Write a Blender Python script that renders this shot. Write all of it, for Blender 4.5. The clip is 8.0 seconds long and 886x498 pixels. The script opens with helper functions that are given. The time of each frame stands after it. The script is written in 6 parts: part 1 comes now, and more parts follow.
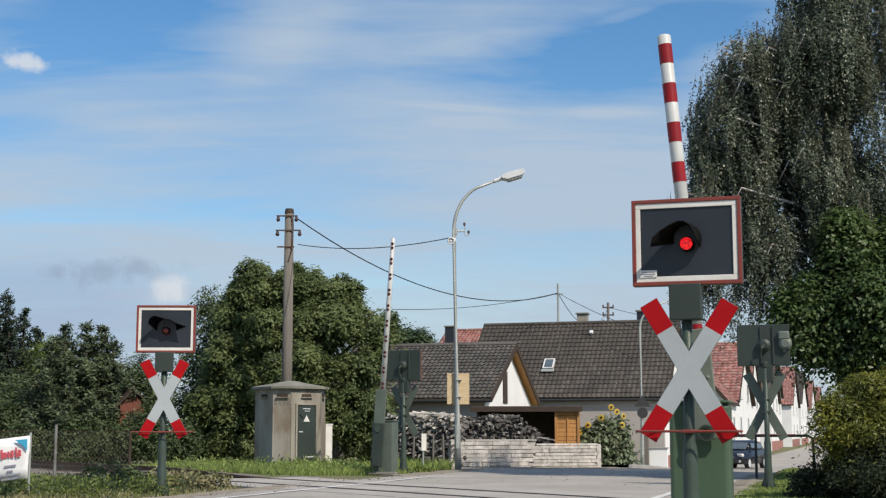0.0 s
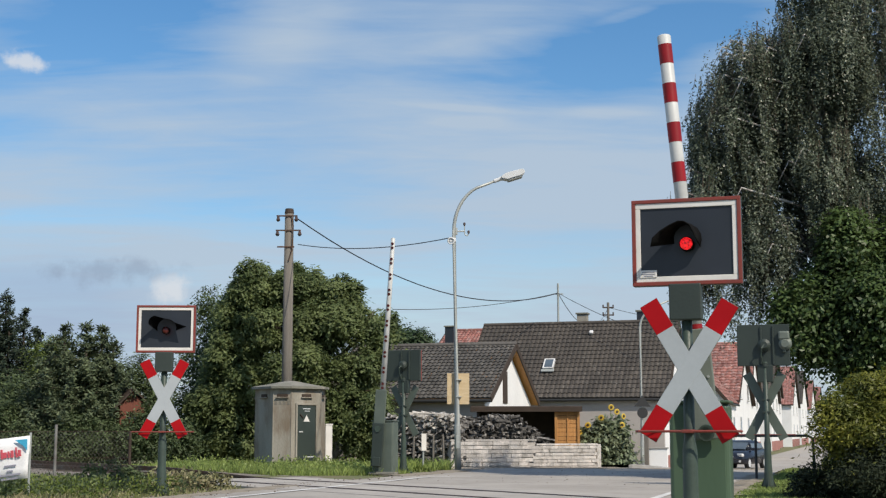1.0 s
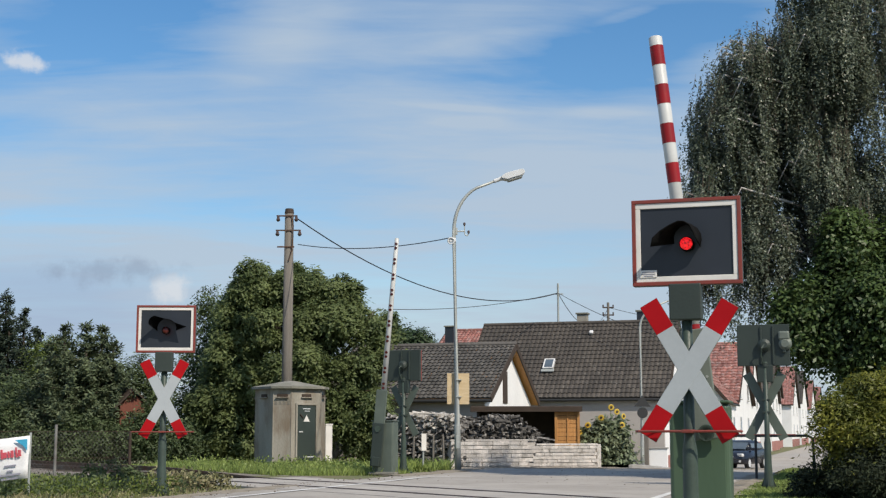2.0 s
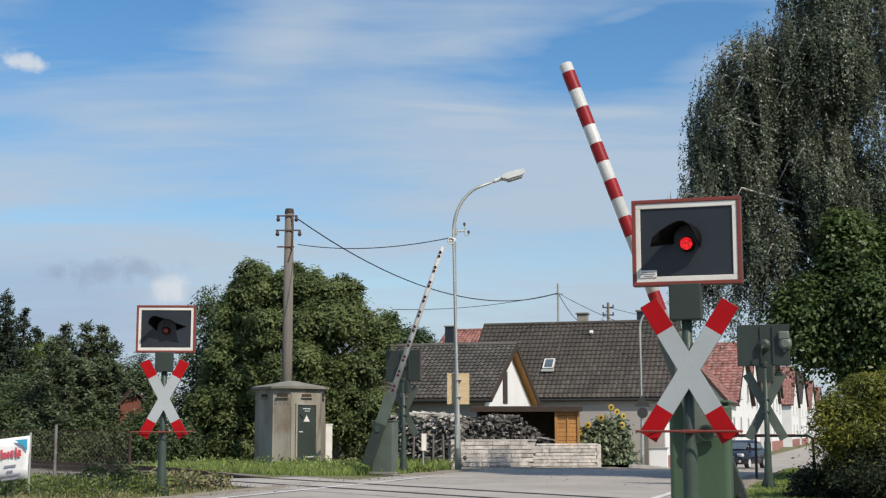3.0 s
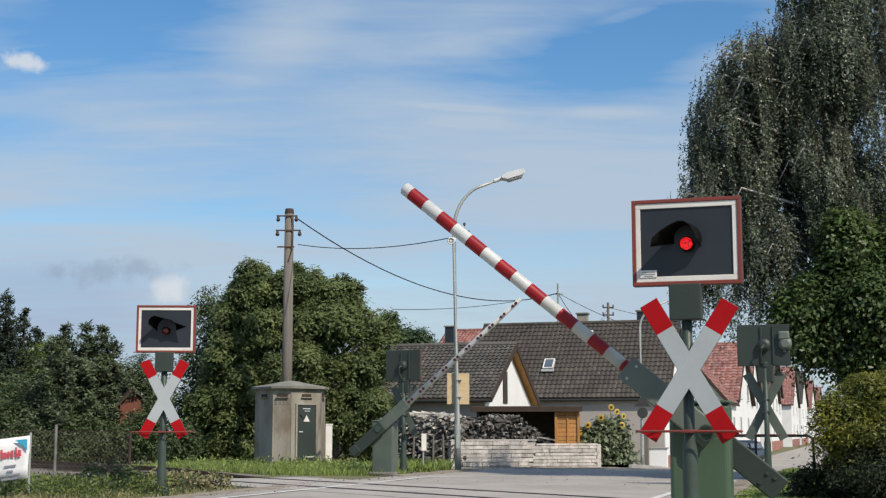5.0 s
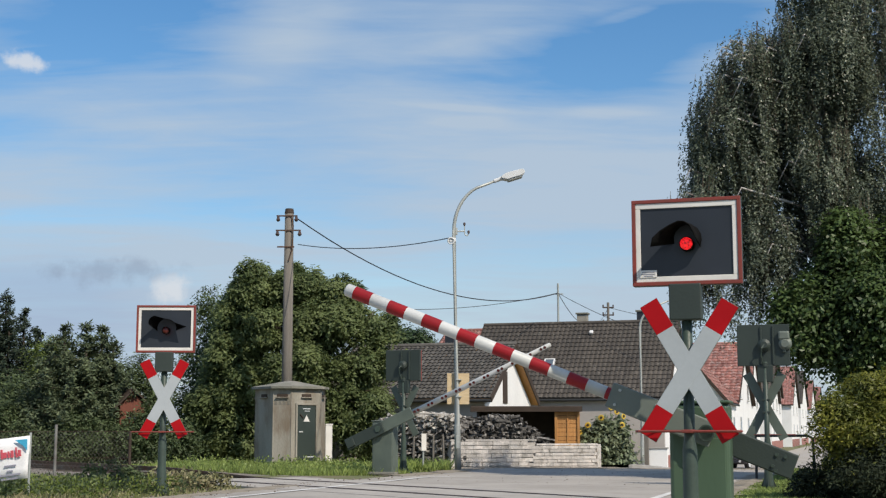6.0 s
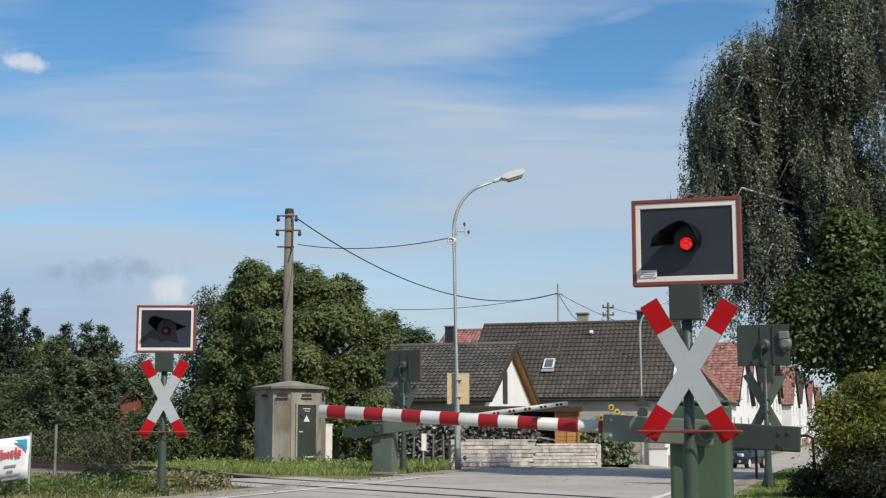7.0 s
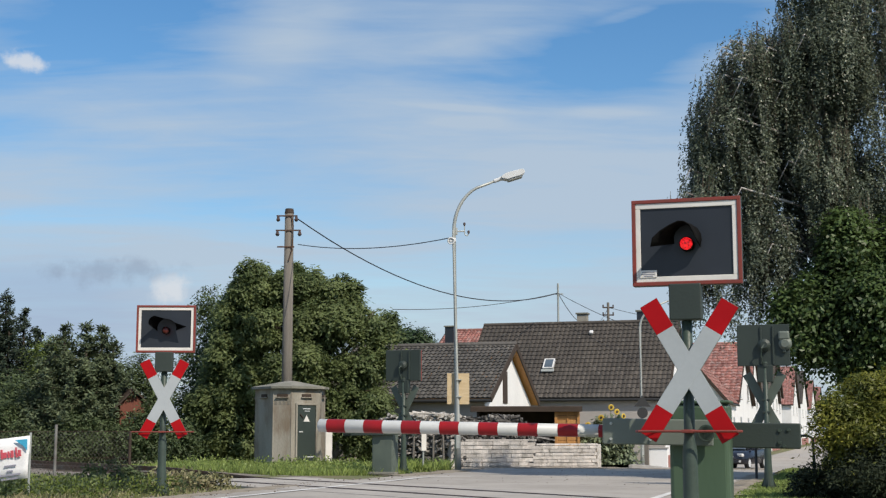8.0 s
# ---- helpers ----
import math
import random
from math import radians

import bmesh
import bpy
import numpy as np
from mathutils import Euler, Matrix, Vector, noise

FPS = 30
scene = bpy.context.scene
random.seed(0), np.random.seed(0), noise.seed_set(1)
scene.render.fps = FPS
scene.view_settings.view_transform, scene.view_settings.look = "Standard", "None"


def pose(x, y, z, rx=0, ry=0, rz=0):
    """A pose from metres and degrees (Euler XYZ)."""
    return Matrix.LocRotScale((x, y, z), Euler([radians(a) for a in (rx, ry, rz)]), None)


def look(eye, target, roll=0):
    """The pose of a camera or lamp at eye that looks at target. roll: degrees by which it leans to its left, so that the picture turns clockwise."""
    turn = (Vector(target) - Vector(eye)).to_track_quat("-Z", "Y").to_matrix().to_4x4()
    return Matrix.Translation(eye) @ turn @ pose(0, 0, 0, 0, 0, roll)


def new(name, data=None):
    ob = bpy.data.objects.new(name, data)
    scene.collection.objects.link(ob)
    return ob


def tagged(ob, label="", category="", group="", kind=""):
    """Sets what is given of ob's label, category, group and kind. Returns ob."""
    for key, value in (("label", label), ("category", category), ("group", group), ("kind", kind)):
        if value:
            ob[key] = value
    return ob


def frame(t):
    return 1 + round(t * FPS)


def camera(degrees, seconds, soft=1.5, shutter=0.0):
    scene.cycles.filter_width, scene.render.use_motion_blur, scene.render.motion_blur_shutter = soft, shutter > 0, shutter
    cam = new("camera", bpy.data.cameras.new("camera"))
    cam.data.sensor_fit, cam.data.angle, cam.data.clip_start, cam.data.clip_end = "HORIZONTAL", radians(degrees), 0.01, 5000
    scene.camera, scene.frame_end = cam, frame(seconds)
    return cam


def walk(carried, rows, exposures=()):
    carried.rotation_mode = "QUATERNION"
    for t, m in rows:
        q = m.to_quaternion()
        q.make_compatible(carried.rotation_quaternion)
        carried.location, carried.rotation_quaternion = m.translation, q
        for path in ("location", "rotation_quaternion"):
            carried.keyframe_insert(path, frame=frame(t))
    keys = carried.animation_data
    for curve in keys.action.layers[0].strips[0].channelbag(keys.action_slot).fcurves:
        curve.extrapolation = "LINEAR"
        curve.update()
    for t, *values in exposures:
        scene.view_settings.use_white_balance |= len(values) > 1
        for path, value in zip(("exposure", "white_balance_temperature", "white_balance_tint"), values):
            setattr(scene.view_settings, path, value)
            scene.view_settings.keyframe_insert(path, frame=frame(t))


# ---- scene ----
cam = camera(36.2, 8.0, soft=1.27)
EYE = (0.0, 0.0, 1.0)
HOLD = pose(0, 0, 1.0, 90 + 7.71, 0, 0)
walk(cam, [(0.0, HOLD), (8.0, HOLD)], [(0.0, 0.0), (8.0, 0.0)])

# ---- daylight ----
SUN = Vector((0.53, -0.66, 0.84)).normalized()
sky = bpy.data.worlds.new("sky")
scene.world = sky
sky.use_nodes = True


def build_sky():
    nt = sky.node_tree
    nt.nodes.clear()
    nd, ln = nt.nodes.new, nt.links.new
    out = nd("ShaderNodeOutputWorld")
    bg = nd("ShaderNodeBackground")
    st = nd("ShaderNodeTexSky")
    st.sky_type = "NISHITA"
    st.sun_disc = False
    st.sun_elevation = math.asin(SUN.z)
    st.sun_rotation = math.atan2(SUN.x, SUN.y)
    st.air_density, st.dust_density, st.ozone_density = 1.0, 0.6, 1.6
    tc = nd("ShaderNodeTexCoord")
    sep = nd("ShaderNodeSeparateXYZ")
    ln(tc.outputs["Generated"], sep.inputs[0])

    def op(kind, a, b):
        m = nd("ShaderNodeMath")
        m.operation = kind
        for sock, v in zip(m.inputs, (a, b)):
            if isinstance(v, (int, float)):
                sock.default_value = v
            else:
                ln(v, sock)
        return m.outputs[0]

    def band(value, lo, hi, a=0.0, b=1.0):
        r = nd("ShaderNodeMapRange")
        r.interpolation_type = "SMOOTHSTEP"
        for i, v in enumerate((lo, hi, a, b)):
            r.inputs[i + 1].default_value = v
        ln(value, r.inputs[0])
        return r.outputs[0]

    # wispy high cloud on a plane overhead, seen in perspective
    up = op("ADD", sep.outputs[2], 0.12)
    cx, cy = op("DIVIDE", sep.outputs[0], up), op("DIVIDE", sep.outputs[1], up)
    comb = nd("ShaderNodeCombineXYZ")
    ln(cx, comb.inputs[0]), ln(cy, comb.inputs[1])

    def noise_at(scale, sx, sy, detail, rough, distort, rot=0.0, shift=(0, 0, 0)):
        mp = nd("ShaderNodeMapping")
        mp.inputs["Scale"].default_value = (sx, sy, 1)
        mp.inputs["Rotation"].default_value = (0, 0, rot)
        mp.inputs["Location"].default_value = shift
        ln(comb.outputs[0], mp.inputs[0])
        n = nd("ShaderNodeTexNoise")
        n.inputs["Scale"].default_value = scale
        n.inputs["Detail"].default_value = detail
        n.inputs["Roughness"].default_value = rough
        n.inputs["Distortion"].default_value = distort
        ln(mp.outputs[0], n.inputs["Vector"])
        return n.outputs["Fac"]

    streak = noise_at(1.3, 0.8, 1.5, 7, 0.52, 0.5, -0.35, (0.4, 5.2, 0))
    veil = noise_at(0.7, 1.0, 1.0, 5, 0.5, 0.5, 0.5, (3.1, 1.7, 0))
    fine = noise_at(5.0, 0.55, 1.9, 7, 0.6, 0.6, -0.2, (1.4, 2.2, 0))
    ahead = op("MAXIMUM", sep.outputs[1], 0.05)
    px, pz = op("DIVIDE", sep.outputs[0], ahead), op("DIVIDE", sep.outputs[2], ahead)

    def blot(cx_, cz_, rx_, rz_, slant=0.0, edge=1.0, ragged=1.4, source=None):
        """A ragged soft-edged patch of sky around a direction."""
        dx = op("SUBTRACT", px, cx_)
        dz = op("SUBTRACT", op("SUBTRACT", pz, cz_), op("MULTIPLY", dx, slant))
        d = op("ADD", op("POWER", op("DIVIDE", dx, rx_), 2.0), op("POWER", op("DIVIDE", dz, rz_), 2.0))
        d = op("ADD", op("SQRT", d, 0.0), op("MULTIPLY", op("SUBTRACT", source or streak, 0.5), ragged))
        return band(d, edge, edge - 0.85, 0.0, 1.0)

    flat = nd("ShaderNodeCombineXYZ")
    ln(px, flat.inputs[0]), ln(pz, flat.inputs[1])
    billow = nd("ShaderNodeTexNoise")
    billow.inputs["Scale"].default_value, billow.inputs["Detail"].default_value, billow.inputs["Roughness"].default_value = 55.0, 6.0, 0.6
    ln(flat.outputs[0], billow.inputs["Vector"])
    billow = billow.outputs["Fac"]
    low = band(sep.outputs[2], 0.03, 0.34, 0.86, 0.38)
    cover = op("ADD", low, op("MULTIPLY", op("SUBTRACT", streak, 0.5), 1.5))
    cover = op("ADD", cover, op("MULTIPLY", op("SUBTRACT", veil, 0.5), 1.0))
    cover = op("ADD", cover, op("MULTIPLY", op("SUBTRACT", fine, 0.5), 0.65))
    for spot, depth in (((-0.28, 0.307, 0.15, 0.055, 0.1), 0.6), ((0.07, 0.27, 0.16, 0.034, -0.05), 0.55), ((-0.24, 0.165, 0.15, 0.018, -0.03), 0.42),
                        ((0.17, 0.30, 0.11, 0.035, 0.2), 0.5), ((-0.31, 0.22, 0.10, 0.02, -0.05), 0.25), ((-0.29, 0.105, 0.20, 0.06, 0.0), 0.2)):
        cover = op("SUBTRACT", cover, op("MULTIPLY", blot(*spot), depth))
    for spot, lift in (((0.012, 0.243, 0.075, 0.0045, -0.07, 1.0, 1.0), 0.30), ((0.02, 0.232, 0.06, 0.008, -0.05, 1.0, 1.2), 0.22), ((0.125, 0.240, 0.055, 0.008, 0.02, 1.0, 1.2), 0.28),
                       ((-0.12, 0.295, 0.07, 0.05, 0.5, 1.0, 1.2), 0.30), ((-0.20, 0.232, 0.10, 0.012, 0.05, 1.0, 1.4), 0.22), ((0.14, 0.315, 0.03, 0.006, 0.3, 1.0, 1.2), 0.25)):
        cover = op("ADD", cover, op("MULTIPLY", blot(*spot), lift))
    cover = op("MINIMUM", op("MAXIMUM", cover, 0.02), 0.90)
    blue = nd("ShaderNodeHueSaturation")
    blue.inputs["Saturation"].default_value, blue.inputs["Value"].default_value = 1.34, 1.72
    ln(st.outputs[0], blue.inputs["Color"])

    def over(under, fac, colour):
        gain = nd("ShaderNodeMix")
        gain.data_type = "RGBA"
        ln(fac, gain.inputs["Factor"])
        ln(under, gain.inputs["A"])
        gain.inputs["B"].default_value = (*colour, 1)
        return gain.outputs["Result"]

    col = over(blue.outputs[0], cover, (6.15, 7.4, 8.85))
    col = over(col, op("MULTIPLY", blot(-0.30, 0.09, 0.16, 0.06, 0.0, 1.1, 1.2), 0.62), (4.3, 5.6, 8.0))
    puff = op("MAXIMUM", blot(-0.318, 0.279, 0.026, 0.010, -0.25, 1.0, 2.2, billow), blot(-0.202, 0.105, 0.017, 0.013, 0, 1.1, 2.0, billow))
    col = over(col, op("MULTIPLY", puff, 0.75), (9.6, 9.9, 10.3))
    col = over(col, op("MULTIPLY", blot(-0.25, 0.119, 0.055, 0.012, 0.03, 1.05, 2.2, billow), 0.55), (3.7, 4.6, 6.1))
    ln(col, bg.inputs["Color"])
    bg.inputs["Strength"].default_value = 0.076
    ln(bg.outputs[0], out.inputs[0])


build_sky()
sun = new("sun", bpy.data.lights.new("sun", "SUN"))
sun.data.energy, sun.data.angle, sun.data.color = 4.5, radians(0.6), (1.0, 0.90, 0.76)
sun.matrix_world = look((0, 0, 40), Vector((0, 0, 40)) - SUN)


# ---- materials ----
def material(name, base, other=None, rough=0.8, metal=0.0, size=1.0, mix=0.5, bump=0.3, grain=40.0, vary=0.0, spec=0.4,
             stretch=(1, 1, 1), stain=None, island=0.0, laid=False, speck=0.4):
    """A surface: two colours in soft patches `size` metres wide, fine grain, optional dark stains and a shade for each piece.
    laid: the pattern runs on over many small fixed pieces."""
    m = bpy.data.materials.new(name)
    m.use_nodes = True
    nt = m.node_tree
    nd, ln = nt.nodes.new, nt.links.new
    bs = nt.nodes["Principled BSDF"]
    bs.inputs["Roughness"].default_value = rough
    bs.inputs["Metallic"].default_value = metal
    bs.inputs["Specular IOR Level"].default_value = spec
    other = other or tuple(c * 0.8 for c in base)
    tc = nd("ShaderNodeTexCoord")
    mp = nd("ShaderNodeMapping")
    mp.inputs["Scale"].default_value = stretch
    if laid:
        ln(nd("ShaderNodeNewGeometry").outputs["Position"], mp.inputs[0])
    else:
        ln(tc.outputs["Object"], mp.inputs[0])
    n1, n2 = nd("ShaderNodeTexNoise"), nd("ShaderNodeTexNoise")
    n1.inputs["Scale"].default_value, n1.inputs["Detail"].default_value = 1.0 / size, 6
    n2.inputs["Scale"].default_value, n2.inputs["Detail"].default_value = grain, 3
    ln(mp.outputs[0], n1.inputs["Vector"]), ln(mp.outputs[0], n2.inputs["Vector"])
    r1 = nd("ShaderNodeMapRange")
    r1.inputs[1].default_value, r1.inputs[2].default_value = 0.5 - 0.3 * mix - 0.02, 0.5 + 0.3 * mix
    ln(n1.outputs["Fac"], r1.inputs[0])
    cm = nd("ShaderNodeMix")
    cm.data_type = "RGBA"
    cm.inputs["A"].default_value, cm.inputs["B"].default_value = (*base, 1), (*other, 1)
    ln(r1.outputs[0], cm.inputs["Factor"])
    col = cm.outputs["Result"]
    hs = nd("ShaderNodeHueSaturation")
    add = nd("ShaderNodeMath")
    add.operation = "MULTIPLY_ADD"
    ln(n2.outputs["Fac"], add.inputs[0])
    add.inputs[1].default_value, add.inputs[2].default_value = speck, 1 - speck / 2
    value = add.outputs[0]
    for amount, kind in ((vary, "object"), (island, "island")):
        if amount:
            info = nd("ShaderNodeObjectInfo") if kind == "object" else nd("ShaderNodeNewGeometry")
            k = nd("ShaderNodeMath")
            k.operation = "MULTIPLY_ADD"
            ln(info.outputs["Random" if kind == "object" else "Random Per Island"], k.inputs[0])
            k.inputs[1].default_value, k.inputs[2].default_value = 2 * amount, 1 - amount
            t = nd("ShaderNodeMath")
            t.operation = "MULTIPLY"
            ln(value, t.inputs[0]), ln(k.outputs[0], t.inputs[1])
            value = t.outputs[0]
    ln(value, hs.inputs["Value"])
    ln(col, hs.inputs["Color"])
    col = hs.outputs[0]
    if stain:
        n3 = nd("ShaderNodeTexNoise")
        n3.inputs["Scale"].default_value, n3.inputs["Detail"].default_value = stain[1], 8
        n3.inputs["Roughness"].default_value = 0.65
        ln(mp.outputs[0], n3.inputs["Vector"])
        r3 = nd("ShaderNodeMapRange")
        r3.inputs[1].default_value, r3.inputs[2].default_value = stain[2], stain[2] + 0.14
        r3.inputs[4].default_value = stain[3]
        ln(n3.outputs["Fac"], r3.inputs[0])
        sm = nd("ShaderNodeMix")
        sm.data_type = "RGBA"
        ln(r3.outputs[0], sm.inputs["Factor"]), ln(col, sm.inputs["A"])
        sm.inputs["B"].default_value = (*stain[0], 1)
        col = sm.outputs["Result"]
    ln(col, bs.inputs["Base Color"])
    if bump:
        b = nd("ShaderNodeBump")
        b.inputs["Strength"].default_value, b.inputs["Distance"].default_value = bump, 0.01
        ln(n2.outputs["Fac"], b.inputs["Height"]), ln(b.outputs[0], bs.inputs["Normal"])
    return m


def leafy(name, base, other, back=0.45, size=1.2, rough=0.5, vary=0.35, stretch=(1, 1, 1)):
    """Leaves: a glossy face, light let through, a shade of its own for each leaf and soft patches over the crown."""
    m = material(name, base, other, rough=rough, size=size, bump=0, mix=0.6, island=vary, grain=3.0, spec=0.35, stretch=stretch)
    nt = m.node_tree
    bs = nt.nodes["Principled BSDF"]
    col = bs.inputs["Base Color"].links[0].from_socket
    tr = nt.nodes.new("ShaderNodeBsdfTranslucent")
    mx = nt.nodes.new("ShaderNodeMixShader")
    mx.inputs[0].default_value = back
    nt.links.new(col, tr.inputs["Color"])
    nt.links.new(bs.outputs[0], mx.inputs[1]), nt.links.new(tr.outputs[0], mx.inputs[2])
    nt.links.new(mx.outputs[0], nt.nodes["Material Output"].inputs[0])
    return m


def glowing(name, colour, strength):
    m = bpy.data.materials.new(name)
    m.use_nodes = True
    bs = m.node_tree.nodes["Principled BSDF"]
    bs.inputs["Base Color"].default_value = (0.3, 0.01, 0.01, 1)
    bs.inputs["Emission Color"].default_value = (*colour, 1)
    cells = m.node_tree.nodes.new("ShaderNodeTexVoronoi")
    cells.inputs["Scale"].default_value = 7
    rng_ = m.node_tree.nodes.new("ShaderNodeMapRange")
    rng_.inputs[2].default_value, rng_.inputs[3].default_value, rng_.inputs[4].default_value = 0.75, strength * 1.7, strength * 0.3
    m.node_tree.links.new(cells.outputs["Distance"], rng_.inputs[0])
    m.node_tree.links.new(rng_.outputs[0], bs.inputs["Emission Strength"])
    return m


RUST = (0.12, 0.055, 0.03)
M_GRASS = material("meadow_soil", (0.11, 0.135, 0.05), (0.16, 0.14, 0.075), rough=0.95, size=1.5, bump=0.8, grain=25)
M_ROAD = material("asphalt", (0.385, 0.355, 0.318), (0.305, 0.282, 0.252), rough=0.93, size=2.2, bump=0.5, grain=60,
                  stain=((0.19, 0.175, 0.16), 1.6, 0.55, 0.55), speck=0.5)
M_PANEL = material("crossing_panel", (0.40, 0.372, 0.335), (0.325, 0.30, 0.27), rough=0.9, size=0.8, bump=0.4, vary=0.06, laid=True)
M_PAVE = material("pavement_slab", (0.36, 0.35, 0.33), (0.29, 0.28, 0.26), rough=0.92, size=1.0, bump=0.4)
M_LINE = material("road_paint", (0.72, 0.72, 0.70), (0.52, 0.51, 0.49), rough=0.8, size=0.3, bump=0.3)
M_BALLAST = material("ballast", (0.24, 0.21, 0.18), (0.15, 0.13, 0.11), rough=0.95, size=0.3, bump=1.0, grain=18)
M_DIRT = material("sandy_dirt", (0.30, 0.265, 0.21), (0.20, 0.17, 0.13), rough=0.96, size=0.35, bump=0.9, grain=30)
M_STEEL = material("rail_steel", (0.13, 0.10, 0.08), RUST, rough=0.55, metal=0.6, size=0.4)
M_GREEN = material("signal_green", (0.036, 0.049, 0.042), (0.029, 0.04, 0.035), rough=0.5, size=0.6, bump=0.15,
                   stain=((0.07, 0.075, 0.06), 2.2, 0.62, 0.5), speck=0.1)
M_ARM = material("arm_grey_green", (0.155, 0.178, 0.152), (0.12, 0.14, 0.12), rough=0.5, size=0.5, bump=0.1, speck=0.1)
M_CASE = material("casing_green", (0.07, 0.115, 0.071), (0.055, 0.09, 0.056), rough=0.42, size=0.7, bump=0.1, stretch=(1, 1, 0.25),
                  stain=((0.16, 0.19, 0.14), 3.0, 0.60, 0.5), speck=0.1)
M_BACK = material("weathered_sign_back", (0.11, 0.136, 0.112), (0.082, 0.104, 0.088), rough=0.55, size=0.4, bump=0.1, speck=0.1)
M_DARKG = material("post_green", (0.05, 0.075, 0.06), (0.035, 0.05, 0.04), rough=0.45, size=0.3, bump=0.2,
                   stain=((0.18, 0.16, 0.12), 6.0, 0.64, 0.6))
M_BLACK = material("board_black", (0.026, 0.031, 0.041), (0.02, 0.024, 0.031), rough=0.38, size=0.5, bump=0.05, speck=0.1)
M_HOOD = material("hood_black", (0.006, 0.006, 0.007), (0.010, 0.010, 0.010), rough=0.8, size=0.1, bump=0.1, spec=0.06)
M_WHITE = material("enamel_white", (0.74, 0.72, 0.68), (0.64, 0.62, 0.58), rough=0.35, size=0.4, bump=0.05,
                   stain=((0.36, 0.33, 0.28), 5.0, 0.66, 0.55), speck=0.1)
M_CROSS = material("cross_white", (0.41, 0.445, 0.465), (0.37, 0.40, 0.42), rough=0.42, size=0.5, bump=0.05, speck=0.1, spec=0.15)
M_RED = material("sign_red", (0.40, 0.006, 0.010), (0.33, 0.005, 0.008), rough=0.4, size=0.4, bump=0.05, speck=0.1, spec=0.15)
M_RIM = material("faded_red_rim", (0.23, 0.035, 0.026), (0.17, 0.045, 0.035), rough=0.55, size=0.15, bump=0.1, speck=0.1)
M_BOOMW = material("boom_white", (0.58, 0.59, 0.58), (0.48, 0.49, 0.48), rough=0.45, size=0.25, bump=0.08,
                   stain=((0.40, 0.39, 0.36), 4.0, 0.64, 0.5), speck=0.1)
M_BOOMR = material("boom_red", (0.30, 0.008, 0.012), (0.22, 0.010, 0.014), rough=0.42, size=0.2, bump=0.06, spec=0.3, speck=0.1,
                   stain=((0.45, 0.16, 0.15), 9.0, 0.66, 0.6))
M_PALE = material("pale_split_wood", (0.62, 0.60, 0.56), (0.36, 0.33, 0.29), rough=0.9, size=0.12, bump=0.4, vary=0.35, laid=True)
M_LAMPON = glowing("red_lamp_lit", (1.0, 0.016, 0.022), 0.85)
M_LAMPOFF = material("red_lamp_dark", (0.085, 0.014, 0.010), (0.06, 0.01, 0.008), rough=0.25, size=0.05, bump=0.2, grain=90)
M_GALV = material("galvanised", (0.42, 0.44, 0.42), (0.34, 0.36, 0.345), rough=0.5, metal=0.35, size=0.5, bump=0.05)
M_ALU = material("lamp_head_grey", (0.62, 0.64, 0.65), (0.55, 0.57, 0.58), rough=0.4, size=0.3, bump=0.02, speck=0.1)
M_CONC = material("hut_concrete", (0.33, 0.31, 0.265), (0.235, 0.218, 0.178), rough=0.92, size=0.7, bump=0.5, stretch=(1, 1, 0.35),
                  stain=((0.16, 0.11, 0.07), 1.8, 0.51, 0.65))
M_CONCROOF = material("mossy_concrete", (0.25, 0.24, 0.21), (0.16, 0.16, 0.13), rough=0.95, size=0.3, bump=0.7)
M_POLE = material("weathered_pole", (0.19, 0.172, 0.15), (0.13, 0.118, 0.103), rough=0.9, size=0.4, bump=0.5, stretch=(4, 4, 0.3))
M_WIRE = material("cable_black", (0.025, 0.025, 0.028), rough=0.6, bump=0)
M_CER = material("insulator", (0.09, 0.06, 0.05), rough=0.25, bump=0)
M_PLY = material("plywood", (0.58, 0.46, 0.29), (0.52, 0.40, 0.24), rough=0.8, size=0.3, bump=0.2, stretch=(1, 1, 6))
M_WALLW = material("white_render", (0.80, 0.80, 0.79), (0.74, 0.74, 0.73), rough=0.9, size=1.5, bump=0.2)
M_WALLG = material("grey_render", (0.42, 0.388, 0.36), (0.36, 0.332, 0.31), rough=0.92, size=2.0, bump=0.3)
M_TILE = material("dark_roof_tile", (0.082, 0.071, 0.060), (0.056, 0.049, 0.043), rough=0.85, size=1.6, bump=0.5, grain=30, vary=0.22,
                  stain=((0.24, 0.235, 0.205), 5.5, 0.585, 0.6), island=0.12, laid=True)
M_TILEG = material("grey_roof_tile", (0.1, 0.093, 0.085), (0.066, 0.062, 0.056), rough=0.85, size=1.4, bump=0.5, grain=30, vary=0.25,
                   stain=((0.24, 0.235, 0.21), 3.0, 0.57, 0.55), island=0.2, laid=True)
M_TILER = material("red_roof_tile", (0.31, 0.13, 0.105), (0.21, 0.09, 0.075), rough=0.85, size=1.2, bump=0.4, vary=0.2, island=0.3, stain=((0.42, 0.34, 0.31), 3.5, 0.50, 0.6), laid=True)
M_WOOD = material("oiled_timber", (0.50, 0.255, 0.085), (0.40, 0.19, 0.06), rough=0.65, size=0.4, bump=0.2, stretch=(6, 6, 0.6), vary=0.18)
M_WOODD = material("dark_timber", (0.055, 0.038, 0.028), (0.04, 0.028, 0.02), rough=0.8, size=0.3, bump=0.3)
M_LOG = material("split_firewood", (0.33, 0.315, 0.295), (0.045, 0.042, 0.04), rough=0.92, size=0.09, bump=0.6, vary=0.6, laid=True)
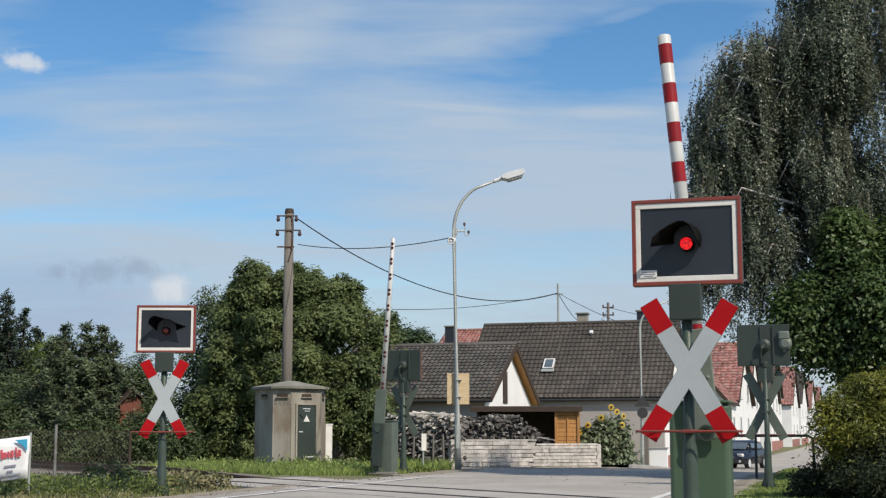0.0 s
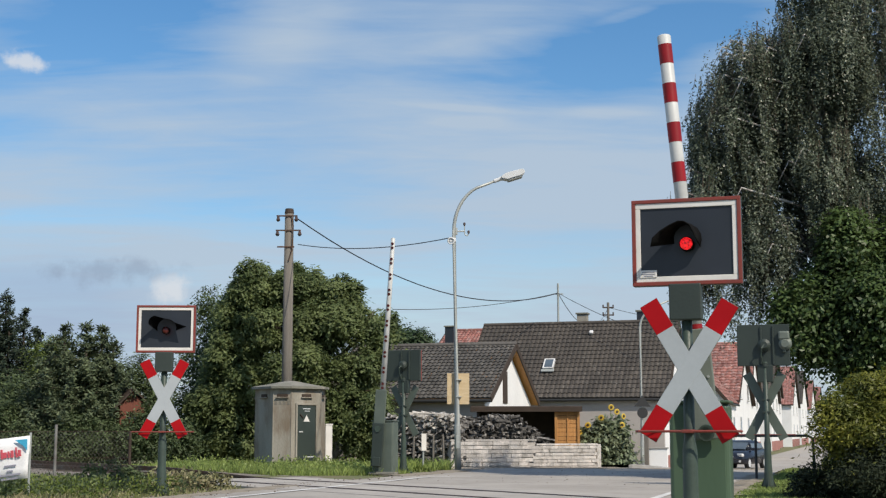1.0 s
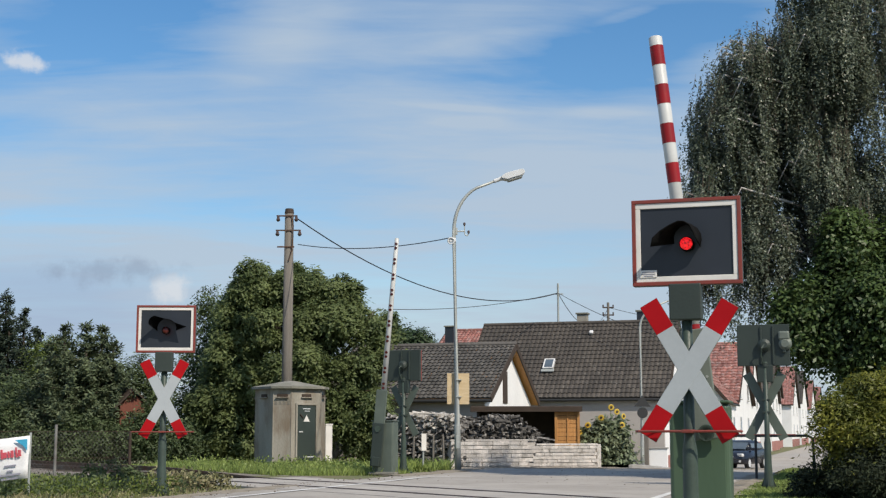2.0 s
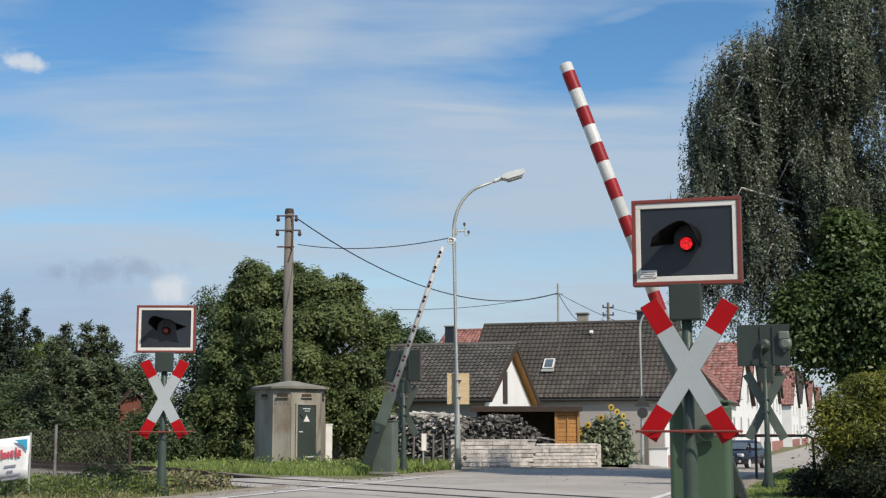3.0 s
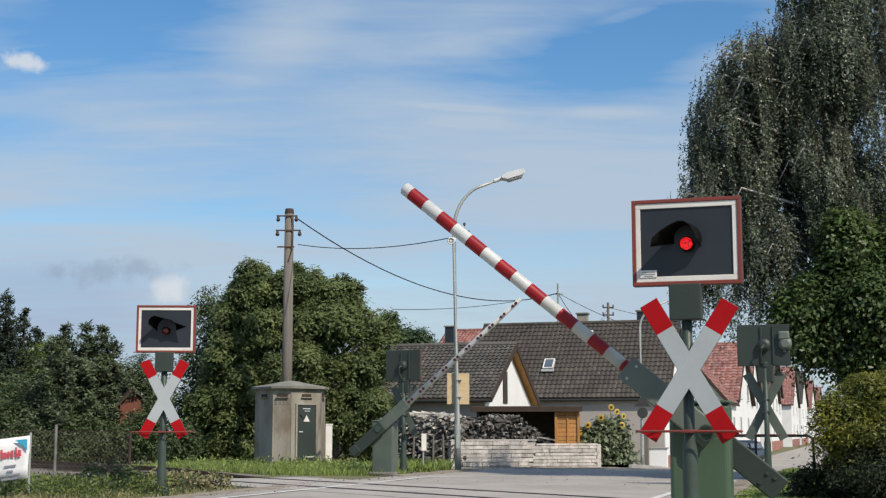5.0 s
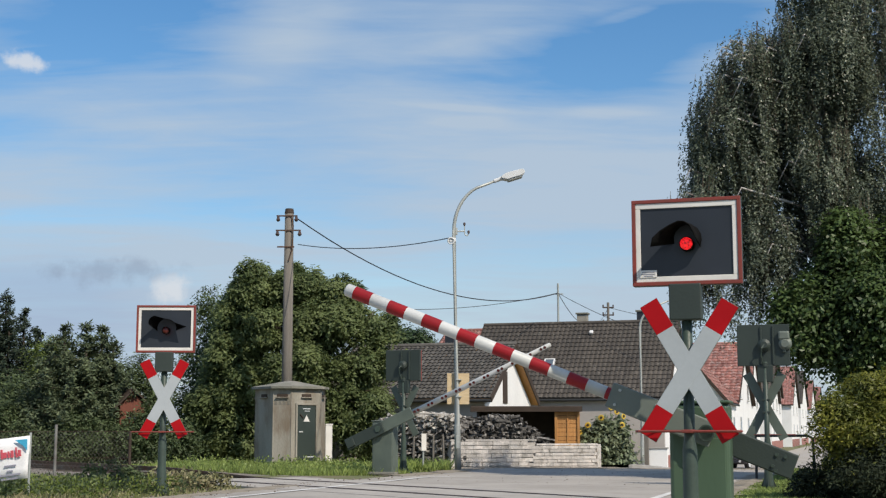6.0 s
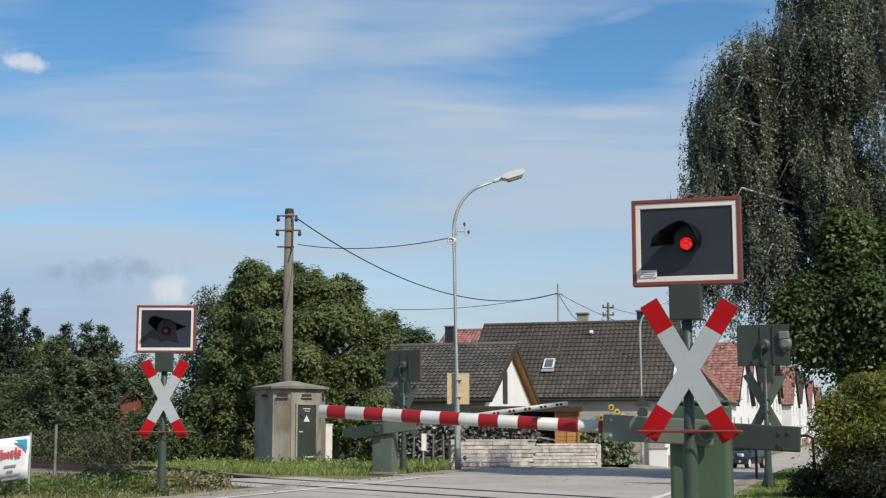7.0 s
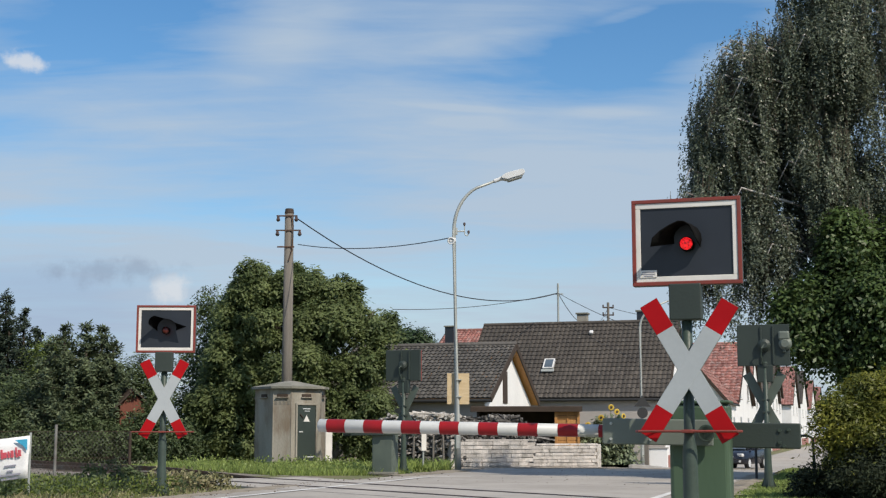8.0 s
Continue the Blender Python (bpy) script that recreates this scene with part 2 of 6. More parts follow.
M_BLOCK = material("lime_block", (0.54, 0.50, 0.465), (0.40, 0.385, 0.365), rough=0.93, size=0.16, bump=0.9, grain=22, vary=0.2,
                   stain=((0.22, 0.21, 0.19), 4.5, 0.50, 0.7), laid=True, speck=0.6)
M_MORTAR = material("mortar", (0.42, 0.39, 0.36), (0.33, 0.31, 0.285), rough=0.95, size=0.3, bump=0.5)
M_GLASS = material("window_glass", (0.10, 0.13, 0.16), (0.07, 0.09, 0.11), rough=0.08, size=0.8, bump=0, spec=0.9)
M_FRAME = material("window_frame", (0.70, 0.70, 0.69), rough=0.5, bump=0)
M_BANNER = material("banner_vinyl", (0.80, 0.80, 0.80), (0.75, 0.75, 0.76), rough=0.5, size=0.4, bump=0.05)
M_SIGNBACK = material("sign_back", (0.03, 0.032, 0.033), (0.024, 0.025, 0.026), rough=0.6, bump=0)
M_MESH = material("fence_wire", (0.17, 0.17, 0.155), (0.11, 0.09, 0.07), rough=0.6, size=0.3, metal=0.3, bump=0)
M_FENCE = material("fence_steel", (0.20, 0.20, 0.19), (0.14, 0.13, 0.12), rough=0.7, size=0.2)
M_BARRED = material("print_red", (0.62, 0.10, 0.13), rough=0.6, bump=0)
M_BARBLU = material("print_cyan", (0.06, 0.42, 0.66), rough=0.6, bump=0)
M_BARGRY = material("print_grey", (0.30, 0.30, 0.36), rough=0.6, bump=0)
M_FADED = material("faded_paint", (0.15, 0.14, 0.115), (0.22, 0.205, 0.17), rough=0.9, size=0.06, bump=0.3)
M_BARK = material("bark", (0.11, 0.085, 0.065), (0.07, 0.055, 0.04), rough=0.95, size=0.15, bump=0.8, stretch=(3, 3, 0.6))
M_BIRCHB = material("birch_bark", (0.55, 0.54, 0.51), (0.20, 0.18, 0.17), rough=0.8, size=0.15, bump=0.4, stretch=(1, 1, 4), mix=0.4)
L_WALNUT = leafy("walnut_leaf", (0.20, 0.245, 0.096), (0.085, 0.12, 0.046), back=0.42, rough=0.6, vary=0.28, size=0.9)
L_BIRCH = leafy("birch_leaf", (0.185, 0.215, 0.155), (0.07, 0.09, 0.06), back=0.3, rough=0.38, vary=0.55, size=0.5, stretch=(1, 1, 0.3))
L_CHEST = leafy("chestnut_leaf", (0.095, 0.145, 0.045), (0.045, 0.075, 0.024), back=0.28, rough=0.45)
L_YELLOW = leafy("golden_leaf", (0.265, 0.262, 0.036), (0.075, 0.095, 0.02), back=0.34, size=0.5)
L_CONIFER = leafy("fir_needle", (0.045, 0.066, 0.04), (0.028, 0.043, 0.026), back=0.1, rough=0.65)
L_LIME = leafy("lime_green_leaf", (0.19, 0.235, 0.05), (0.11, 0.15, 0.035), back=0.4)
L_SPRUCE = leafy("spruce_needle", (0.135, 0.168, 0.088), (0.07, 0.095, 0.05), back=0.22, rough=0.6)
# near-black leaf: the shade below the golden shrub is in this colour
L_UNDERSHADE = leafy("undershade_leaf", (0.034, 0.046, 0.02), (0.02, 0.028, 0.014), back=0.15, rough=0.85)
L_HEDGE = leafy("hedge_leaf", (0.118, 0.158, 0.066), (0.06, 0.088, 0.037), back=0.32, rough=0.6)
L_FAR = leafy("far_leaf", (0.060, 0.095, 0.04), (0.042, 0.07, 0.03), back=0.25)
L_GRASS = leafy("grass_blade", (0.27, 0.335, 0.10), (0.185, 0.25, 0.065), back=0.35, size=1.0)
L_WEED = leafy("dry_weed", (0.21, 0.23, 0.095), (0.29, 0.25, 0.145), back=0.3, size=0.5)
L_SUNFL = leafy("sunflower_leaf", (0.25, 0.285, 0.18), (0.14, 0.18, 0.105), back=0.3, size=0.6, vary=0.5)
M_PETAL = material("sunflower_petal", (0.60, 0.42, 0.05), rough=0.6, bump=0)
M_CAR = material("dark_blue_paint", (0.009, 0.011, 0.02), rough=0.25, bump=0, spec=0.7)
M_TYRE = material("tyre", (0.02, 0.02, 0.02), rough=0.85, bump=0.2)


# ---- mesh helpers ----
def part(name, bm, mat, parent=None, label="", smooth=False):
    me = bpy.data.meshes.new(name)
    bm.to_mesh(me)
    bm.free()
    me.materials.append(mat)
    if smooth:
        me.shade_smooth()
    ob = new(name, me)
    ob.parent = parent
    return tagged(ob, label)


def thing(name, at, turn, label, category, group="", kind=""):
    ob = new(name)
    ob.empty_display_size = 0.2
    ob.matrix_basis = pose(*at, 0, 0, turn)
    return tagged(ob, label, category, group, kind)


def box(bm, c, s, bevel=0.0, rot=None):
    r = bmesh.ops.create_cube(bm, size=1.0)
    vs = r["verts"]
    for v in vs:
        v.co = Vector((v.co.x * s[0], v.co.y * s[1], v.co.z * s[2]))
    if bevel:
        es = list({e for v in vs for e in v.link_edges})
        out = bmesh.ops.bevel(bm, geom=es, offset=bevel, segments=2, affect="EDGES", profile=0.5)
        vs = list({v for v in out["verts"]} | {v for v in vs if v.is_valid})
    m = Matrix.Translation(c) @ (rot or Matrix.Identity(4))
    for v in vs:
        v.co = m @ v.co
    return bm


def slab(c, s, bevel=0.0, rot=None):
    return box(bmesh.new(), c, s, bevel, rot)


def tube(bm, pts, radii, n=10, cap=True):
    """A round bar through points, with a radius at each."""
    pts = [Vector(p) for p in pts]
    if isinstance(radii, (int, float)):
        radii = [radii] * len(pts)
    rings = []
    for i, p in enumerate(pts):
        t = (pts[min(i + 1, len(pts) - 1)] - pts[max(i - 1, 0)]).normalized()
        side = t.cross(Vector((0, 0, 1)))
        side = side.normalized() if side.length > 1e-3 else Vector((1, 0, 0))
        other = t.cross(side)
        rings.append([bm.verts.new(p + radii[i] * (math.cos(a) * side + math.sin(a) * other))
                      for a in (2 * math.pi * k / n for k in range(n))])
    for a, b in zip(rings, rings[1:]):
        for k in range(n):
            bm.faces.new((a[k], a[(k + 1) % n], b[(k + 1) % n], b[k]))
    if cap:
        bm.faces.new(list(reversed(rings[0]))), bm.faces.new(rings[-1])
    bmesh.ops.recalc_face_normals(bm, faces=bm.faces)
    return bm


def rod(p, q, r, n=10, r2=None):
    return tube(bmesh.new(), [p, q], [r, r if r2 is None else r2], n)


def extrude(profile, depth, axis="y", at=0.0):
    """A flat outline pushed through: profile in the two other axes, depth along axis, centred on at."""
    bm = bmesh.new()

    def put(a, b, d):
        return {"y": (a, d, b), "x": (d, a, b), "z": (a, b, d)}[axis]

    lo = [bm.verts.new(put(a, b, at - depth / 2)) for a, b in profile]
    hi = [bm.verts.new(put(a, b, at + depth / 2)) for a, b in profile]
    bm.faces.new(lo), bm.faces.new(hi)
    n = len(lo)
    for k in range(n):
        bm.faces.new((lo[k], lo[(k + 1) % n], hi[(k + 1) % n], hi[k]))
    bmesh.ops.recalc_face_normals(bm, faces=bm.faces)
    return bm


def merge(*bms):
    out = bmesh.new()
    for b in bms:
        me = bpy.data.meshes.new("tmp")
        b.to_mesh(me)
        b.free()
        out.from_mesh(me)
        bpy.data.meshes.remove(me)
    return out


def raw(name, verts, faces, mat, parent=None, label="", smooth=False):
    me = bpy.data.meshes.new(name)
    me.from_pydata(verts, [], faces)
    me.materials.append(mat)
    if smooth:
        me.shade_smooth()
    ob = new(name, me)
    ob.parent = parent
    return tagged(ob, label)


# ---- the plan: the road runs 17 degrees to the right of the view ----
TURN = -17.0
RX, RY = math.sin(radians(17)), math.cos(radians(17))


def plan(n, s):
    """From metres right of the camera's line along the road, and metres along it, to x and y."""
    return (RX * s + RY * n, RY * s - RX * n)


def ground_z(x, y):
    s = RX * x + RY * y
    t = min(max((s - 36) / 34, 0), 1)
    return -0.9 * t * t * (3 - 2 * t)


def sheet(name, grid_n, grid_s, lift, mat, label, category="", bumpy=0.0, across=None):
    """A sheet over the ground along the road: columns n, rows s."""
    rng = random.Random(5)
    verts, faces = [], []
    for s in grid_s:
        for n in grid_n:
            x, y = plan(across(n, s) if across else n, s)
            verts.append((x, y, ground_z(x, y) + lift + rng.uniform(-bumpy, bumpy)))
    w = len(grid_n)
    for j in range(len(grid_s) - 1):
        for i in range(w - 1):
            a = j * w + i
            faces.append((a, a + 1, a + w + 1, a + w))
    return tagged(raw(name, verts, faces, mat, smooth=True), label, category, kind="structure")


def steps(a, b, d):
    k = max(1, round((b - a) / d))
    return [a + (b - a) * i / k for i in range(k + 1)]


far_n = [-2500, -800, -300, -150, -100] + steps(-70, 50, 2.0) + [80, 120, 250, 800, 2500]
far_s = [-400, -100, -40] + steps(-20, 90, 2.0) + [110, 150, 250, 500, 1200, 3000]
sheet("ground", far_n, far_s, -0.03, M_GRASS, "rough grassy ground with soil showing between the tufts", "ground")


def left_edge(s):
    t = min(max((s - 36) / 9, 0), 1)
    return -10.4 + 3.1 * t * t * (3 - 2 * t)


sheet("road", [i / 12 for i in range(13)], steps(-30, 90, 1.0) + [120, 160, 220, 400], 0.0, M_ROAD, "sunlit pale grey asphalt road over the railway", "road",
      across=lambda k, s: left_edge(s) + (-2.1 - left_edge(s)) * k)


# ---- crossing signals ----
def ring_frame(w, h, inner_w, inner_h, y0, y1):
    """A flat rectangular frame between two outlines."""
    bm = bmesh.new()
    bw, bh = (w - inner_w) / 2, (h - inner_h) / 2
    yc, d = (y0 + y1) / 2, abs(y1 - y0)
    box(bm, (0, yc, h / 2 - bh / 2), (w, d, bh), 0.004)
    box(bm, (0, yc, -h / 2 + bh / 2), (w, d, bh), 0.004)
    box(bm, (-w / 2 + bw / 2, yc, 0), (bw, d, inner_h), 0.004)
    box(bm, (w / 2 - bw / 2, yc, 0), (bw, d, inner_h), 0.004)
    return bm


def moved(bm, m):
    bm.transform(m)
    return bm


def hood_mesh(side):
    """A sheet-metal visor: a half tube over the lamp, drawn out into a long low wing towards one side."""
    bm = bmesh.new()
    rim = [(-0.285, -0.29, -0.085), (-0.268, -0.30, -0.01), (-0.20, -0.29, 0.055), (-0.12, -0.275, 0.105), (-0.05, -0.26, 0.138), (0.0, -0.25, 0.136),
           (0.045, -0.235, 0.105), (0.07, -0.215, 0.055), (0.085, -0.18, 0.005), (0.125, -0.09, -0.075)]
    grid = []
    for k, p in enumerate(rim):
        a = radians(196 - 226 * k / (len(rim) - 1))
        ring = Vector((0.125 * math.cos(a), 0.0, 0.01 + 0.135 * math.sin(a)))
        front = Vector((-side * p[0], p[1], p[2]))
        ring.x *= -side
        grid.append([bm.verts.new(ring.lerp(front, q)) for q in (0.0, 0.35, 0.7, 1.0)])
    for a, b in zip(grid, grid[1:]):
        for i in range(3):
            bm.faces.new((a[i], b[i], b[i + 1], a[i + 1]))
    bmesh.ops.recalc_face_normals(bm, faces=bm.faces)
    bmesh.ops.solidify(bm, geom=list(bm.faces), thickness=0.006)
    return bm


def wide_hood_mesh():
    """A visor whose front rim flares to one side and runs out to a low point at the other."""
    bm = bmesh.new()
    grid = []
    n = 20
    for k in range(n + 1):
        f = k / n
        a = radians(200 - 215 * f)
        ring = Vector((0.15 * math.cos(a), 0, 0.15 * math.sin(a)))
        b = radians(200 - 110 * min(1.0, f / 0.45))
        g = max(0.0, (f - 0.45) / 0.55)
        rim = Vector((-0.14 + 0.11 * math.cos(b) + 0.49 * g, -0.26 + 0.06 * g, 0.075 + 0.105 * math.sin(b) - 0.17 * g))
        grid.append([bm.verts.new(p) for p in (ring, ring.lerp(rim, 0.5), rim)])
    for a, b in zip(grid, grid[1:]):
        for i in range(2):
            bm.faces.new((a[i], b[i], b[i + 1], a[i + 1]))
    bmesh.ops.solidify(bm, geom=list(bm.faces), thickness=0.007)
    return bm


def crossing_signal(at, turn, label, side, bar=True, bell=False, spread=28.2, tilt=0.0, reach=0.50):
    t = thing("crossing_signal", at, turn, label, "railway signal", "crossing signals")
    zb = 2.66
    bm = tube(bmesh.new(), [(0, 0.07, 0), (0, 0.07, 0.10), (0, 0.07, 0.32), (0, 0.07, 0.5), (0, 0.07, 0.85), (0, 0.07, 0.95), (0, 0.07, 2.35)],
              [0.105, 0.098, 0.076, 0.066, 0.064, 0.048, 0.046], 14)
    post = part("post", bm, M_DARKG, t, smooth=True)
    foot = bmesh.new()
    box(foot, (0, 0.07, 0.02), (0.34, 0.34, 0.04), 0.008)
    for a in range(4):
        r = Matrix.Rotation(a * math.pi / 2, 4, "Z")
        g = extrude([(0.06, 0.04), (0.15, 0.04), (0.065, 0.26)], 0.012)
        me = bpy.data.meshes.new("tmp")
        g.transform(Matrix.Translation((0, 0.07, 0)) @ r)
        g.to_mesh(me)
        g.free()
        foot.from_mesh(me)
        bpy.data.meshes.remove(me)
    part("foot_plate", foot, M_GREEN, t)
    part("mounting_box", slab((0, 0.04, 2.13), (0.28, 0.14, 0.32), 0.012), M_GREEN, t)
    bx0 = 0.02
    up = Matrix.Translation((bx0, 0, zb))
    board = part("board", slab((bx0, 0.02, zb), (0.93, 0.035, 0.745), 0.008), M_BLACK, t, "matt black signal board")
    part("border", moved(ring_frame(0.885, 0.70, 0.80, 0.605, -0.012, 0.004), up), M_WHITE, board, "white enamel border")
    part("rim", moved(ring_frame(0.95, 0.765, 0.885, 0.70, -0.022, 0.02), up), M_RIM, board, "faded red rim")
    part("backing", slab((bx0, 0.055, zb), (0.955, 0.07, 0.768), 0.01), M_GREEN, board, "grey-green back of the board")
    if side < 0:
        plate = part("label_plate", slab((-0.315, -0.017, zb - 0.278), (0.15, 0.006, 0.065), 0.002), M_WHITE, board)
        for bz, bw_ in ((0.016, 0.11), (-0.002, 0.12), (-0.019, 0.08)):
            part("print_bar", slab((-0.315, -0.0215, zb - 0.278 + bz), (bw_, 0.002, 0.007)), M_BARGRY, plate)
    for bx in (-0.16, 0.06):
        part("rib", slab((bx, 0.10, zb), (0.03, 0.03, 0.70), 0.004), M_GREEN, board)
    house = tube(bmesh.new(), [(0, 0.06, zb), (0, 0.16, zb), (0, 0.20, zb)], [0.115, 0.115, 0.06], 16)
    part("lamp_housing", house, M_GREEN, board, smooth=False)
    part("back_conduit", tube(bmesh.new(), [(0.0, 0.20, zb), (0.04, 0.24, zb - 0.06), (0.06, 0.20, zb - 0.2), (0.03, 0.13, zb - 0.36)], 0.014, 6), M_DARKG, board)
    part("post_collar", rod((0, 0.07, 2.26), (0, 0.07, 2.33), 0.062, 14), M_GREEN, t)
    if bell:
        part("bell_bracket", slab((-0.36, 0.11, zb + 0.02), (0.06, 0.06, 0.34), 0.01), M_GREEN, t)
        part("bell_case", merge(slab((-0.36, 0.12, zb + 0.17), (0.2, 0.12, 0.16), 0.03),
                                tube(bmesh.new(), [(-0.38, 0.06, zb + 0.02), (-0.38, 0.14, zb + 0.02), (-0.38, 0.18, zb + 0.02)], [0.12, 0.12, 0.07], 16)),
             M_ARM, t, "round grey warning bell")
    part("hood", moved(hood_mesh(side) if side < 0 or not bar else wide_hood_mesh(), Matrix.Translation((0.03, 0.0, zb + 0.012))), M_HOOD, board, "black sheet-metal visor", smooth=True)
    # the lamp: a drum with a lit and an unlit face that turns behind its bezel
    part("lens_ring", tube(bmesh.new(), [(0.03, -0.018, zb - 0.03), (0.03, 0.004, zb - 0.03)], [0.058, 0.062], 24), M_HOOD, board)
    bm = bmesh.new()
    n = 24
    prof = [(0.0, 0.040), (0.028, 0.037), (0.046, 0.028), (0.055, 0.010), (0.055, 0.0)]
    for sgn in (-1, 1):
        rings = [[bm.verts.new((r * math.cos(2 * math.pi * k / n), sgn * y, r * math.sin(2 * math.pi * k / n))) for k in range(n)]
                 for r, y in prof[1:]]
        top = bm.verts.new((0, sgn * prof[0][1], 0))
        for k in range(n):
            f = bm.faces.new((top, rings[0][k], rings[0][(k + 1) % n]))
            f.material_index = 0 if sgn < 0 else 1
        for a, b in zip(rings, rings[1:]):
            for k in range(n):
                f = bm.faces.new((a[k], b[k], b[(k + 1) % n], a[(k + 1) % n]))
                f.material_index = 0 if sgn < 0 else 1
    collar = [[bm.verts.new((r * math.cos(2 * math.pi * k / n), y, r * math.sin(2 * math.pi * k / n))) for k in range(n)]
              for r, y in ((0.054, -0.008), (0.062, -0.008), (0.062, 0.008), (0.054, 0.008))]
    for q in range(4):
        for k in range(n):
            f = bm.faces.new((collar[q][k], collar[q][(k + 1) % n], collar[(q + 1) % 4][(k + 1) % n], collar[(q + 1) % 4][k]))
            f.material_index = 2
    bmesh.ops.recalc_face_normals(bm, faces=bm.faces)
    lamp = part("lamp", bm, M_LAMPON, t, "red flashing lamp", smooth=True)
    lamp.data.materials.append(M_LAMPOFF)
    lamp.data.materials.append(M_HOOD)
    lamp.location = (0.03, -0.085, zb - 0.03)
    # the cross: two white beams with red ends
    zc, ln_, wd = 1.535, 1.36, 0.165
    for sgn in (-1, 1):
        m = Matrix.Translation((0.02, -0.035 - 0.0015 * sgn, zc)) @ Matrix.Rotation(radians(spread * sgn + tilt), 4, "Y")
        back = M_CROSS
        beam = part("cross_beam", moved(slab((0, 0, 0), (wd, 0.008, ln_ - 0.56), 0.0015), m), back, t, "white cross beam")
        for e in (-1, 1):
            part("red_end", moved(slab((0, 0, e * (ln_ / 2 - 0.14)), (wd, 0.008, 0.28), 0.0015), m), M_RED, beam, "red beam end")
        part("beam_back", moved(slab((0, 0.0065, 0), (wd + 0.005, 0.012, ln_ + 0.005), 0.0015), m), M_BACK, beam, "grey-green back of the beam")
    for z in (1.42, 1.65):
        part("clamp", slab((0, 0.055, z), (0.14, 0.12, 0.04), 0.006), M_GREEN, t)
    if bar:
        bm = tube(bmesh.new(), [(-reach, 0.0, 1.01), (-reach + 0.03, -0.085, 1.01), (reach - 0.03, -0.085, 1.01), (reach, 0.0, 1.01)], 0.011, 8)
        for sx in (-1, 1):
            tube(bm, [(sx * (reach - 0.08), -0.085, 1.01), (sx * 0.03, 0.05, 1.01)], 0.006, 6)
        part("guard_bar", bm, M_RIM, t, "thin faded red guard bar")
        part("bar_clamp", slab((0, 0.0, 1.01), (0.10, 0.19, 0.03), 0.006), M_RIM, t)
    return t, lamp


sign_a, lamp_a = crossing_signal((2.115, 11.78, 0.0), TURN, "crossing signal with red lamp and saltire on a green post", -1, spread=31.2, tilt=1.35, reach=0.45)
sign_b, lamp_b = crossing_signal((-4.50, 21.9, 0.0), 2, "crossing signal with red lamp and saltire beside the wire fence", 1)
sign_c, lamp_c = crossing_signal((6.0, 25.3, -0.05), 180 + TURN, "crossing signal seen from its grey-green back, with warning bell", -1, bell=True)
sign_d, lamp_d = crossing_signal((-0.95, 34.0, 0.0), 180 + TURN - 8, "crossing signal seen from its grey-green back beside the barrier", 1, bar=False)


